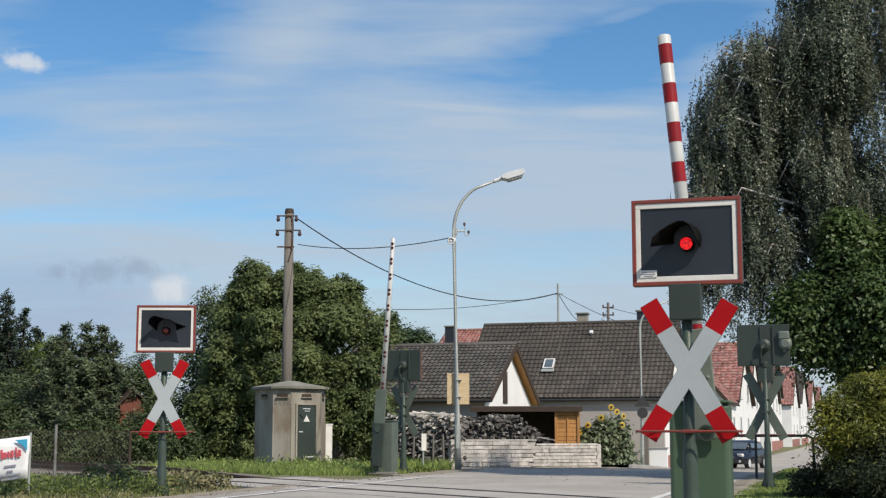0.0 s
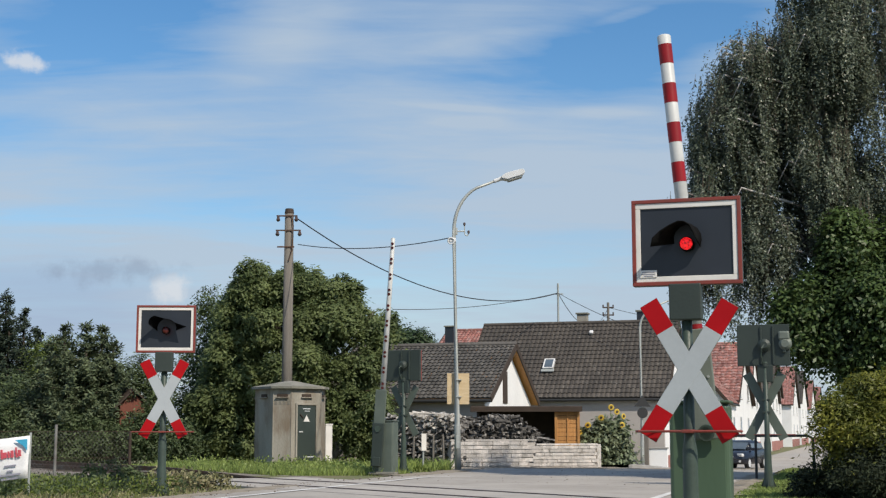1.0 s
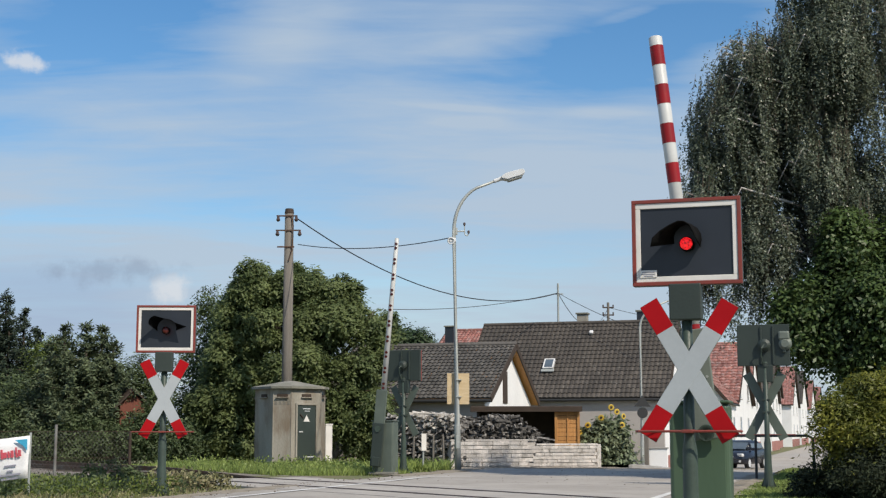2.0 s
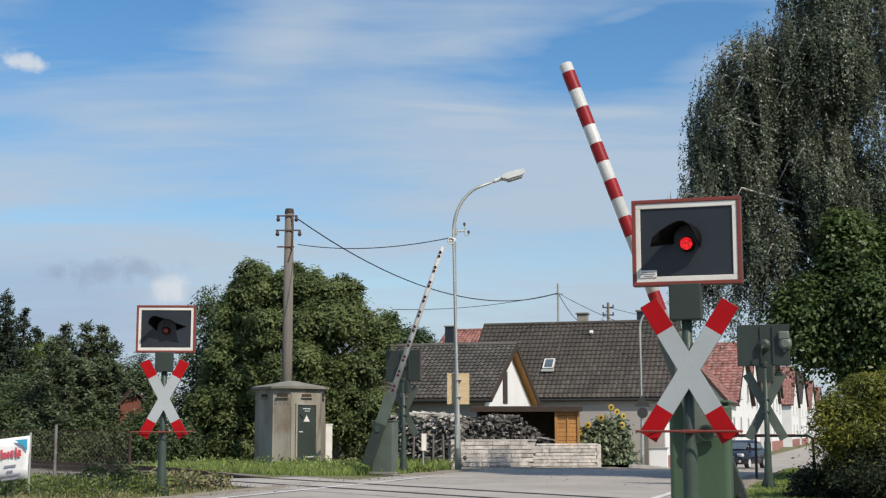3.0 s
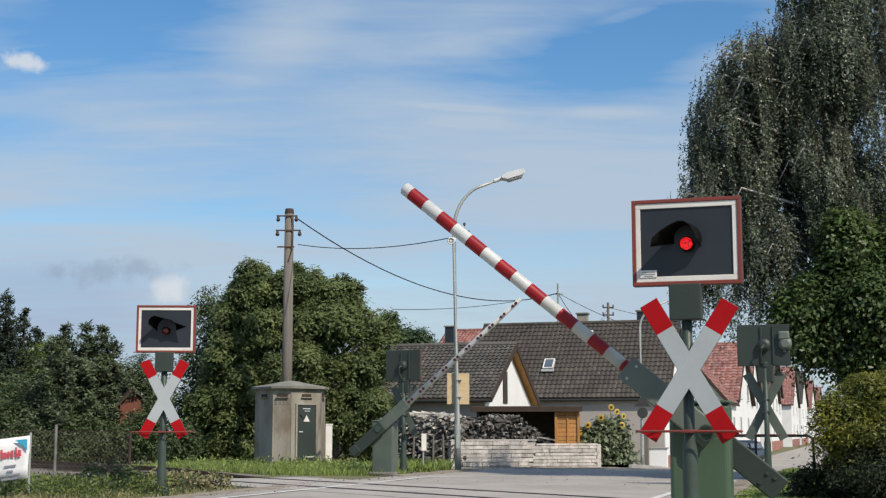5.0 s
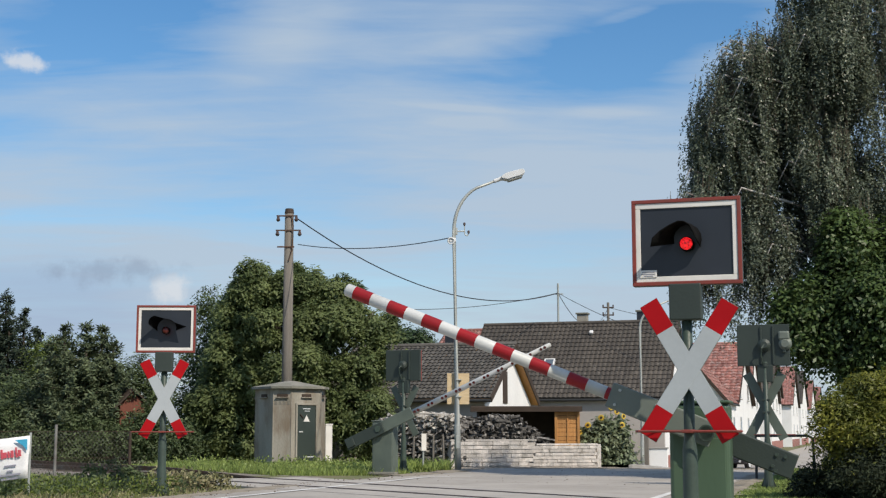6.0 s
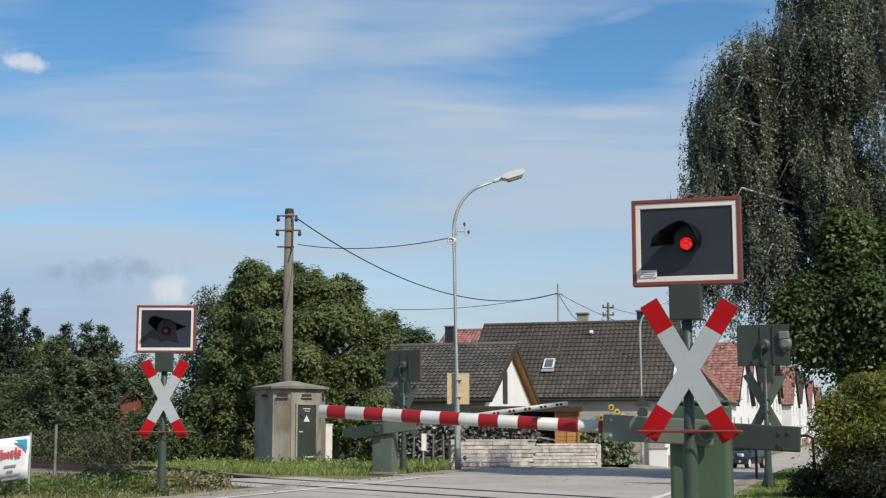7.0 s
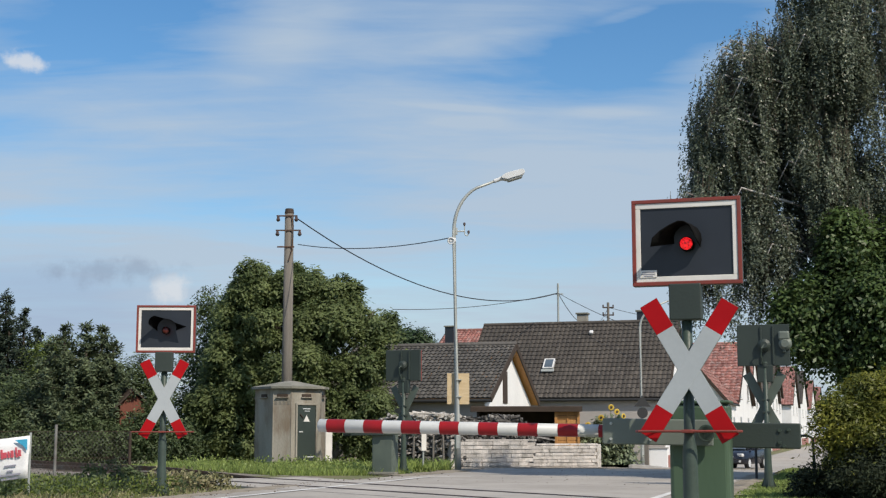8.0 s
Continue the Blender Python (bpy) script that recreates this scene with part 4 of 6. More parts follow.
cable((13.2, 108.0, 10.9), (34, 118.0, 10.0), 0.8, "thin cable from the far mast along the street", 0.02)

# ---- street houses ----
for s0, wdt, dep, ev, rg, tm, lab in ((97, 10, 10, 5.0, 10.2, M_TILER, "white village house with steep red tiled roof"),
                                      (98, 9, 15, 4.3, 8.5, M_TILER, "white village house with gable to the street"),
                                      (129, 9, 13, 5.9, 10.6, M_TILER, "tall white village house with gable to the street"),
                                      (146, 9, 14, 5.4, 10.4, M_TILE, "white village house with dark tiled roof"),
                                      (165, 9, 18, 6.6, 11.6, M_TILER, "white village house with a steep gable"),
                                      (190, 9, 22, 5.8, 11.2, M_TILER, "white village house with red plinth"),
                                      (220, 9, 28, 6.6, 12.0, M_TILE, "distant white village house with dark roof"),
                                      (260, 9, 36, 6.2, 12.0, M_TILER, "distant white village house"),
                                      (310, 10, 40, 6.8, 12.4, M_TILER, "plain white village house with red roof")):
    x, y = plan(-8.4 if s0 == 98 else -8.9 - (0.9 if s0 % 2 else 0.0), s0)
    if s0 == 97:
        x, y = plan(-8.4, s0 + 1)
        hs, hw = house((x, y, -0.9), TURN + 90, lab, 7.2, 8, 4.2, 8.9, M_WALLW, tm, 0.4, 0.3, 0, w=0.34, h=0.40, back=False)
        for wx in (-1.8, -5.2):
            window(hs, (wx, -0.03, 2.3), 1.1, 1.4)
    else:
        hs, hw = house((x, y, -0.9), TURN, lab, wdt, dep, ev, rg, M_WALLW, tm, 0.3, 0.3, 0, w=0.4, h=0.45, back=False)
        part("plinth", slab((0.02, dep / 2, 0.5), (0.06, dep - 0.1, 1.0)), M_TILER, hs, "reddish plinth")
        for wy in (dep * 0.27, dep * 0.73):
            for wz in (2.4, 5.0):
                window(hs, (0.03, wy, wz), 1.0, 1.3, "x")
xg, yg = plan(-8.35, 60)
gp = thing("garden_wall", (xg, yg, -0.66), TURN, "low white garden wall with weathered pier", "wall")
part("panel", slab((-0.15, 0, 0.48), (0.8, 0.25, 0.96), 0.02), M_WALLW, gp)
part("pier", slab((-0.66, -0.1, 0.78), (0.22, 0.22, 1.56), 0.02), M_POLE, gp)
part("coping", slab((-0.15, 0, 0.99), (0.86, 0.34, 0.06), 0.01), M_PAVE, gp)

# ---- wood shed, firewood and block wall ----
shed = thing("wood_shed", (2.85, 46.3, -0.1), TURN + 12, "open timber wood shed with flat dark roof", "shed")
part("roof", slab((0, 0, 1.92), (3.7, 2.3, 0.09), 0.02), M_WOODD, shed, "flat dark felt roof")
part("fascia", slab((0, -1.16, 1.86), (3.7, 0.04, 0.16), 0.005), M_WOODD, shed)
part("back_wall", slab((0, 0.95, 0.94), (3.3, 0.05, 1.88)), M_WOODD, shed)
part("left_wall", slab((-1.62, 0, 0.9), (0.05, 1.9, 1.8)), M_WOODD, shed)
for x0 in (1.175, 1.545):
    for i in range(13):
        part("plank", slab((x0, -0.985 - 0.006 * (i % 2), 0.09 + 0.136 * i), (0.33, 0.026, 0.126), 0.008), M_WOOD, shed, "orange-brown timber board")
part("panel_stud", slab((1.36, -1.0, 0.9), (0.05, 0.06, 1.78), 0.006), M_WOOD, shed)
part("panel_back", slab((1.36, -0.955, 0.9), (0.72, 0.02, 1.78)), M_WOODD, shed)
part("right_wall", slab((1.72, 0, 0.9), (0.05, 1.9, 1.8)), M_WOOD, shed)
for x in (-1.6, 0.98, 1.72):
    part("stud", slab((x, -1.0, 0.9), (0.09, 0.09, 1.8), 0.006), M_WOOD if x > 0 else M_WOODD, shed)


def log_meshes(mat):
    rng = random.Random(3)
    out = []
    for k in range(6):
        bm = bmesh.new()
        r = rng.uniform(0.026, 0.055)
        if k % 2:
            prof = [(-r * 1.5, -r * 0.35), (r * 1.6, -r * 0.3), (r * 0.6, r * 0.3), (-r * 0.4, r * 0.6)]
        else:
            prof = [(r * math.cos(a) * rng.uniform(0.8, 1.1), r * math.sin(a) * rng.uniform(0.8, 1.1)) for a in (i * math.pi / 3.5 for i in range(7))]
        bm.free()
        bm = extrude(prof, rng.uniform(0.38, 0.55), "y")
        me = bpy.data.meshes.new("log")
        bm.to_mesh(me)
        bm.free()
        me.materials.append(mat)
        out.append(me)
    return out


LOGS, PALE = log_meshes(M_LOG), log_meshes(M_PALE)


def woodpile(at, turn, length, depth, top, label, count, seed, kinds=None):
    t = thing("firewood_pile", at, turn, label, "firewood", "firewood piles")
    rng = random.Random(seed)
    # one dark block fills the heap, its colour giving the shade between logs
    part("core", slab((0, 0.15, top(0) * 0.38), (length * 0.92, depth * 0.6, top(0) * 0.76), 0.05), M_WOODD, t, "dark block standing in for the shade between the inner logs")
    spare_v, spare_f = [], []
    for i in range(count * 3):
        u = rng.uniform(-0.5, 0.5)
        zt = top(u)
        z = zt * (1 - rng.random() ** 1.6)
        y = rng.uniform(-depth / 2, -depth * 0.2) if z < zt * 0.85 else rng.uniform(-depth / 2, depth / 2)
        along = rng.random() < 0.55
        me = rng.choice(kinds or LOGS)
        m = pose(u * length, y, max(z, 0.06), rng.uniform(-22, 22), rng.uniform(0, 360), rng.uniform(-25, 25) + (90 if along else 0))
        if i < count:
            ob = new("log", me)
            ob.parent = t
            ob.matrix_basis = m
        else:
            o = len(spare_v)
            spare_v += [m @ v.co for v in me.vertices]
            spare_f += [tuple(o + q for q in p.vertices) for p in me.polygons]
    tagged(raw("loose_firewood", spare_v, spare_f, (kinds or LOGS)[0].materials[0], t), kind="stuff")
    return t


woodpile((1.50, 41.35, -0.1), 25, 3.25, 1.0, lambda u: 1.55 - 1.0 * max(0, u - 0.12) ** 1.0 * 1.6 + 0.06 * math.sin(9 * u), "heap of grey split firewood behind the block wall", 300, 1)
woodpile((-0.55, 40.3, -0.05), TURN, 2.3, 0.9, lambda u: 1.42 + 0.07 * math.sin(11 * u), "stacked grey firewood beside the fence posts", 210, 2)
woodpile((-0.35, 40.25, 1.12), TURN, 1.5, 0.8, lambda u: 0.42 - 0.12 * abs(u), "pale split firewood heaped on the grey stack", 60, 3, PALE)

rng = random.Random(8)
bw = thing("block_wall", (0.22, 39.4, -0.12), 25, "low weathered wall of pale lime blocks with stepped top", "wall")
part("core", merge(slab((1.40, 0.13, 0.43), (2.78, 0.18, 0.86)), slab((3.86, 0.13, 0.36), (2.12, 0.18, 0.72))), M_MORTAR, bw, "grey mortar core")
part("coping", slab((1.40, 0.13, 0.895), (2.84, 0.27, 0.05), 0.008), M_BLOCK, bw)
part("coping", slab((3.88, 0.13, 0.765), (2.12, 0.27, 0.05), 0.008), M_BLOCK, bw)
part("end_pier", slab((4.98, 0.13, 0.385), (0.14, 0.25, 0.77), 0.01), M_BLOCK, bw)
bm = slab((0, 0, 0), (1, 1, 1))
bmesh.ops.bevel(bm, geom=list(bm.edges), offset=0.04, segments=1, affect="EDGES")
block_me = bpy.data.meshes.new("block")
bm.to_mesh(block_me)
bm.free()
block_me.materials.append(M_BLOCK)
rng = random.Random(21)
for row in range(7):
    x = -0.02 - (0.22 if row % 2 else 0)
    while x < 4.90:
        w = rng.uniform(0.20, 0.52)
        a, b = max(x, 0.0), min(x + w, 4.90)
        hgt = 0.121 if b < 2.82 else 0.102
        if b - a > 0.08:
            ob = new("block", block_me)
            ob.parent = bw
            ob.matrix_basis = pose((a + b) / 2, 0.035 + rng.uniform(-0.012, 0.012), hgt * (row + 0.5) + 0.02 + rng.uniform(-0.003, 0.003), rng.uniform(-0.6, 0.6), rng.uniform(-0.5, 0.5), rng.uniform(-0.8, 0.8)) @ Matrix.Diagonal((b - a - rng.uniform(0.002, 0.010), 0.10, hgt - rng.uniform(0.008, 0.020), 1))
        x += w
for px, py in ((-0.85, 38.6), (-0.28, 38.2), (0.02, 38.6)):
    fp = thing("wooden_stake", (px, py, -0.06), rng.uniform(0, 40), "weathered grey wooden stake", "stake", "stakes")
    part("shaft", rod((0, 0, 0), (rng.uniform(-0.05, 0.05), 0, 0.98), 0.035, 7, 0.03), M_POLE, fp)
mk = thing("white_marker", (-0.515, 36.85, 0), 35, "white marker plate on a short post", "marker")
part("plate", slab((0, 0, 0.74), (0.16, 0.02, 0.46), 0.006), M_WHITE, mk)
part("post", rod((0, 0.03, 0), (0, 0.03, 0.95), 0.025, 8), M_GALV, mk)

# ---- track and crossing ----
TD = Vector((-0.579, 0.815, 0))
TN = Vector((0.815, 0.579, 0))
T0 = Vector((0.66, 23.2, 0)) - 0.40 * TN


def track_pt(along, off, z):
    return T0 + TD * along + TN * off + Vector((0, 0, z))


def rail_top(a):
    return 0.012 + 0.13 * min(max((a - 8.5) / 5, 0), 1)


bed_v, bed_f = [], []
cols = [-2.4, -1.6, -0.8, 0, 0.8, 1.6, 2.4]
for i, a in enumerate(steps(8.6, 120, 1.2)):
    for c_ in cols:
        p = track_pt(a, c_, (-0.02 if abs(c_) > 2 else rail_top(a) - 0.15 + 0.03) + random.uniform(-0.015, 0.015))
        bed_v.append(tuple(p))
    if i:
        for k in range(6):
            q = i * 7 + k
            bed_f.append((q - 7, q - 6, q + 1, q))
tagged(raw("ballast_bed", bed_v, bed_f, M_BALLAST), "brown stony ballast bed under the rails", "ballast", kind="structure")
track = thing("railway_track", tuple(T0), 0, "single rusty railway track set into the road", "railway track")
for off in (-0.7525, 0.7525):
    pts = [a for a in steps(-30, 8, 2.0)] + steps(9, 14, 1.0) + steps(20, 120, 10)
    v, f = [], []
    prof = [(-0.036, 0.0), (0.036, 0.0), (0.036, -0.04), (0.010, -0.05), (0.010, -0.14), (0.07, -0.16), (-0.07, -0.16), (-0.010, -0.14), (-0.010, -0.05), (-0.036, -0.04)]
    for a in pts:
        for dx, dz in prof:
            v.append(tuple(TD * a + TN * (off + dx) + Vector((0, 0, rail_top(a) + dz))))
    for i in range(len(pts) - 1):
        for k in range(10):
            a, b = i * 10 + k, i * 10 + (k + 1) % 10
            f.append((a, b, b + 10, a + 10))
    raw("rail", v, f, M_STEEL, track)
    for side in (-1, 1):
        # no groove is cut: a flat black strip gives the flangeway's shade
        part("groove_shade", moved(slab((0, 0, 0), (20, 0.075, 0.01)), Matrix.Translation(TN * (off + side * 0.075) + TD * -1.5 + Vector((0, 0, 0.004))) @
                                 Matrix.Rotation(math.atan2(TD.y, TD.x), 4, "Z")), M_TYRE, track, "flat dark strip standing in for the shade in the flange groove")
slab_me = bpy.data.meshes.new("deck_slab")
bm = slab((0, 0, 0), (1, 1, 1))
bmesh.ops.bevel(bm, geom=list(bm.edges), offset=0.012, segments=1, affect="EDGES")
bm.to_mesh(slab_me)
bm.free()
slab_me.materials.append(M_PANEL)
sleeper_me = bpy.data.meshes.new("sleeper")
bm = slab((0, 0, 0), (0.24, 2.5, 0.12), 0.01)
bm.to_mesh(sleeper_me)
bm.free()
sleeper_me.materials.append(M_WOODD)
rot_t = math.degrees(math.atan2(TD.y, TD.x))
for i in range(60):
    a = 9.2 + 0.62 * i
    ob = new("sleeper", sleeper_me)
    ob.parent = track
    p = TD * a
    ob.matrix_basis = pose(p.x, p.y, rail_top(a) - 0.17, 0, 0, rot_t)
for i in range(16):
    for off, w in ((0.0, 1.24), (-1.30, 0.85), (1.30, 0.85)):
        a = -10.2 + 1.21 * i
        p = TD * a + TN * off
        ob = new("deck_slab", slab_me)
        ob.parent = track
        ob.matrix_basis = pose(p.x, p.y, -0.038, 0, 0, rot_t) @ Matrix.Diagonal((1.195, w, 0.09, 1))


def road_line(n, s0, s1, label, w=0.13):
    verts, faces = [], []
    for i, s in enumerate(steps(s0, s1, 0.5)):
        for dn in (-w / 2, w / 2):
            x, y = plan(n + dn, s)
            verts.append((x, y, ground_z(x, y) + 0.011))
        if i:
            faces.append((2 * i - 2, 2 * i - 1, 2 * i + 1, 2 * i))
    tagged(raw("road_marking", verts, faces, M_LINE), label, "road marking", kind="structure")


road_line(-9.38, 12, 29.0, "worn white edge line on the asphalt")
lv, lf = [], []
for i in range(9):
    a = radians(10 * i)
    c0 = (-8.35 - 1.03 * math.cos(a), 29.0 + 1.1 * math.sin(a))
    for dr in (-0.055, 0.055):
        x, y = plan(c0[0] - dr * math.cos(a), c0[1] + dr * math.sin(a))
        lv.append((x, y, 0.011))
    if i:
        lf.append((2 * i - 2, 2 * i - 1, 2 * i + 1, 2 * i))
tagged(raw("road_marking", lv, lf, M_LINE), "worn white curve at the end of the edge line", "road marking", kind="structure")
road_line(-3.05, 10, 26, "worn white edge line on the asphalt")


def dirt(pts, half, label, seed):
    """A ragged strip of grit that lies on the road along a line of points."""
    rng_ = random.Random(seed)
    line = [Vector((*p, 0)) for p in pts]
    v, f = [], []
    for i in range(len(line) - 1):
        k = max(2, int((line[i + 1] - line[i]).length / 0.18))
        side = (line[i + 1] - line[i]).normalized().cross(Vector((0, 0, 1)))
        for q in range(k + 1):
            p = line[i].lerp(line[i + 1], q / k)
            for sg in (-1, 0, 1):
                e = p + side * sg * half * rng_.uniform(0.35, 1.25)
                v.append((e.x, e.y, ground_z(e.x, e.y) + (0.022 if sg == 0 else 0.003)))
            if q:
                o = len(v) - 6
                f += [(o, o + 1, o + 4, o + 3), (o + 1, o + 2, o + 5, o + 4)]
    tagged(raw("grit_strip", v, f, M_DIRT), label, "grit", kind="structure")


dirt([plan(-10.35, 14), plan(-10.3, 20), plan(-10.4, 24)], 0.35, "sandy grit along the verge", 5)
dirt([plan(-10.4, 30), plan(-10.2, 34), plan(-10.6, 37.5)], 0.45, "sandy grit beside the barrier", 6)
dirt([(-0.6, 37.9), (1.2, 39.4), (3.2, 40.4), (5.2, 41.3)], 0.35, "sandy grit at the foot of the block wall", 7)
dirt([(2.0, 38.2), (5.5, 38.6), (9.0, 38.0)], 0.16, "line of grit on the asphalt", 8)
dirt([plan(-2.2, 18), plan(-2.15, 26), plan(-2.3, 34)], 0.3, "sandy grit along the kerbless edge", 9)
kerb = thing("kerb", (0, 0, 0), 0, "pale concrete kerb along the far pavement", "kerb")
for i in range(14):
    x, y = plan(-7.3, 45.5 + 1.0 * i)
    part("kerb_stone", moved(slab((0, 0, 0.0), (0.14, 0.98, 0.24), 0.015), Matrix.Translation((x, y, ground_z(x, y))) @ Matrix.Rotation(radians(TURN), 4, "Z")), M_PAVE, kerb)
sheet("pavement", steps(-9.0, -7.38, 0.4), steps(45, 60, 1.0), 0.10, M_PAVE, "pale concrete pavement behind the kerb", "pavement")

# ---- guard rail and parked car ----
gr = thing("guard_rail", (6.6, 29.6, 0), 0, "dark tubular guard rail beside the footpath", "railing")
part("top_rail", tube(bmesh.new(), [(-0.9, 0, 0.93), (1.30, 0, 0.93), (1.40, 0, 0.88), (1.42, 0, 0.0)], 0.03, 10), M_BLACK, gr, smooth=True)
part("post", rod((0.16, 0, 0), (0.16, 0, 0.93), 0.03, 10), M_BLACK, gr)
part("post", rod((-0.9, 0, 0), (-0.9, 0, 0.93), 0.03, 10), M_BLACK, gr)

car = thing("parked_car", (15.85, 73.0, -0.9), -30, "dark blue hatchback car with clear headlights on the road", "car")


def shell(prof, half, pinch):
    """A car body part: a side outline, rounded over its width and drawn in towards the top."""
    bm = bmesh.new()
    rows = []
    for x, k in ((-1.0, 0.94), (-0.82, 1.0), (0.0, 1.015), (0.82, 1.0), (1.0, 0.94)):
        rows.append([bm.verts.new((half * x * (1 - pinch * max(0, z - 0.75)), y * k, 0.28 + (z - 0.28) * (1 if abs(x) < 1 else 0.96))) for y, z in prof])
    n = len(prof)
    for a, b in zip(rows, rows[1:]):
        for k in range(n):
            bm.faces.new((a[k], a[(k + 1) % n], b[(k + 1) % n], b[k]))
    bm.faces.new(rows[0]), bm.faces.new(rows[-1])
    bmesh.ops.recalc_face_normals(bm, faces=bm.faces)
    bmesh.ops.bevel(bm, geom=list(bm.edges), offset=0.03, segments=2, affect="EDGES")
    return bm


part("body", shell([(-1.95, 0.26), (-2.08, 0.42), (-2.08, 0.62), (-1.98, 0.78), (-1.55, 0.92), (-0.95, 1.0), (1.85, 1.02), (2.0, 0.85), (2.02, 0.45), (1.95, 0.28)], 0.88, 0.25), M_CAR, car, smooth=True)
part("cabin", shell([(-1.05, 0.97), (-0.35, 1.40), (0.15, 1.50), (1.0, 1.48), (1.62, 1.28), (1.88, 0.98)], 0.84, 0.30), M_CAR, car, "dark blue roof and pillars", smooth=True)
part("windscreen", moved(slab((0, 0, 0), (1.18, 0.02, 0.70), 0.05), Matrix.Translation((0, -0.74, 1.20)) @ Matrix.Rotation(radians(-58), 4, "X")), M_GLASS, car)
for sx in (-1, 1):
    part("side_window", moved(slab((0, 0, 0), (0.02, 1.9, 0.30), 0.03), Matrix.Translation((sx * 0.755, 0.35, 1.20)) @ Matrix.Rotation(radians(-14 * sx), 4, "Y")), M_GLASS, car)
    part("headlight", moved(slab((0, 0, 0), (0.40, 0.20, 0.17), 0.06), Matrix.Translation((sx * 0.62, -1.98, 0.73)) @ Matrix.Rotation(radians(-28 * sx), 4, "Z")), M_FRAME, car, "clear headlight")
    part("mirror", slab((sx * 0.93, -0.72, 1.04), (0.2, 0.1, 0.14), 0.04), M_CAR, car)
    part("fog_lamp", rod((sx * 0.62, -2.07, 0.42), (sx * 0.62, -2.10, 0.42), 0.06, 12), M_FRAME, car)
    for wy in (-1.3, 1.3):
        wh = part("wheel", tube(bmesh.new(), [(sx * 0.68, wy, 0.31), (sx * 0.70, wy, 0.31), (sx * 0.86, wy, 0.31), (sx * 0.89, wy, 0.31)], [0.27, 0.31, 0.31, 0.27], 20), M_TYRE, car)
        part("rim", rod((sx * 0.87, wy, 0.31), (sx * 0.90, wy, 0.31), 0.2, 16), M_ALU, wh)
part("grille", slab((0, -2.10, 0.64), (0.62, 0.05, 0.13), 0.02), M_BLACK, car)
part("grille_bar", slab((0, -2.13, 0.64), (0.64, 0.02, 0.025), 0.008), M_ALU, car)
part("lower_grille", slab((0, -2.10, 0.40), (1.1, 0.05, 0.14), 0.02), M_BLACK, car)
part("plate", slab((0, -2.135, 0.50), (0.5, 0.02, 0.11), 0.004), M_WHITE, car, "blank white plate")

# ---- wire fence and banner ----
fence = thing("wire_fence", (-9.6, 24.6, 0), 0, "rusty chain-link fence on thin grey posts", "fence")
fence.rotation_euler = (0, 0, radians(-4))
for x in (-6, -3.0, 0.0, 2.70, 4.05):
    part("post", rod((x, 0, -0.05), (x, 0, 1.10 + (0.04 if x == 2.7 else -0.08)), 0.027, 8), M_FENCE if x < 4 else M_WOODD, fence)
wires = bmesh.new()
for z in (0.12, 0.55, 1.02):
    tube(wires, [(-6, 0, z), (4.05, 0, z)], 0.0035, 4)
part("line_wire", wires, M_STEEL, fence)
v, f = [], []
h, lo_x, hi_x = 0.95, -6.0, 4.05
for k in range(int(12.0 / 0.07)):
    for sgn in (-1, 1):
        x0, run = -6.8 + k * 0.07, sgn * h * 0.8
        ts = sorted(((lo_x - x0) / run, (hi_x - x0) / run))
        t0, t1 = max(0.0, ts[0]), min(1.0, ts[1])
        if t1 - t0 < 0.05:
            continue
        a, b = (Vector((x0 + run * q, 0.004 * sgn, 0.08 + h * q)) for q in (t0, t1))
        o = len(v)
        w = Vector((0.0024, 0, 0))
        d = Vector((0, 0.0024, 0))
        v += [tuple(a - w), tuple(a + w), tuple(a + d), tuple(b - w), tuple(b + w), tuple(b + d)]
        f += [(o, o + 1, o + 4, o + 3), (o + 1, o + 2, o + 5, o + 4), (o + 2, o, o + 3, o + 5)]
tagged(raw("wire_mesh", v, f, M_MESH, fence, "rusty diamond wire mesh"), kind="stuff")
ban = thing("banner", (-6.93, 21.5, 0), -3, "white vinyl banner with red lettering bar and cyan mark", "banner")
bv, bf = [], []
for i in range(13):
    for j in range(5):
        bv.append((-0.75 + 0.1 * i + 0.0, 0.012 * math.sin(i * 1.1 + j), 0.15 + 0.165 * j + 0.012 * i))
for i in range(12):
    for j in range(4):
        a = i * 5 + j
        bf.append((a, a + 5, a + 6, a + 1))
sheet_ob = raw("sheet", bv, bf, M_BANNER, ban, smooth=True)
sheet_ob.modifiers.new("thick", "SOLIDIFY").thickness = 0.004
tilt = Matrix.Rotation(radians(-7), 4, "Y")
for bx, bz, w, h in ((-0.10, 0.655, 0.05, 0.19), (-0.045, 0.63, 0.05, 0.10), (0.02, 0.655, 0.035, 0.15), (0.07, 0.645, 0.06, 0.09), (0.13, 0.655, 0.035, 0.10), (0.185, 0.665, 0.05, 0.11), (0.25, 0.69, 0.03, 0.16), (0.30, 0.68, 0.05, 0.10)):
    part("lettering_bar", moved(slab((0, 0, 0), (w, 0.006, h), 0.002), Matrix.Translation((bx, -0.028, bz)) @ tilt), M_BARRED, ban, "red bar in place of lettering")
part("mark", moved(extrude([(-0.11, 0.08), (0.09, 0.10), (0.09, -0.08), (0.03, -0.01)], 0.006), Matrix.Translation((0.33, -0.028, 0.80))), M_BARBLU, ban, "cyan corner mark")
for z, w in ((0.48, 0.19), (0.40, 0.10), (0.34, 0.34), (0.28, 0.26)):
    part("small_bar", moved(slab((0, 0, 0), (w, 0.006, 0.028), 0.001), Matrix.Translation((0.16, -0.028, z)) @ tilt), M_BARGRY, ban, "grey bar in place of small print")
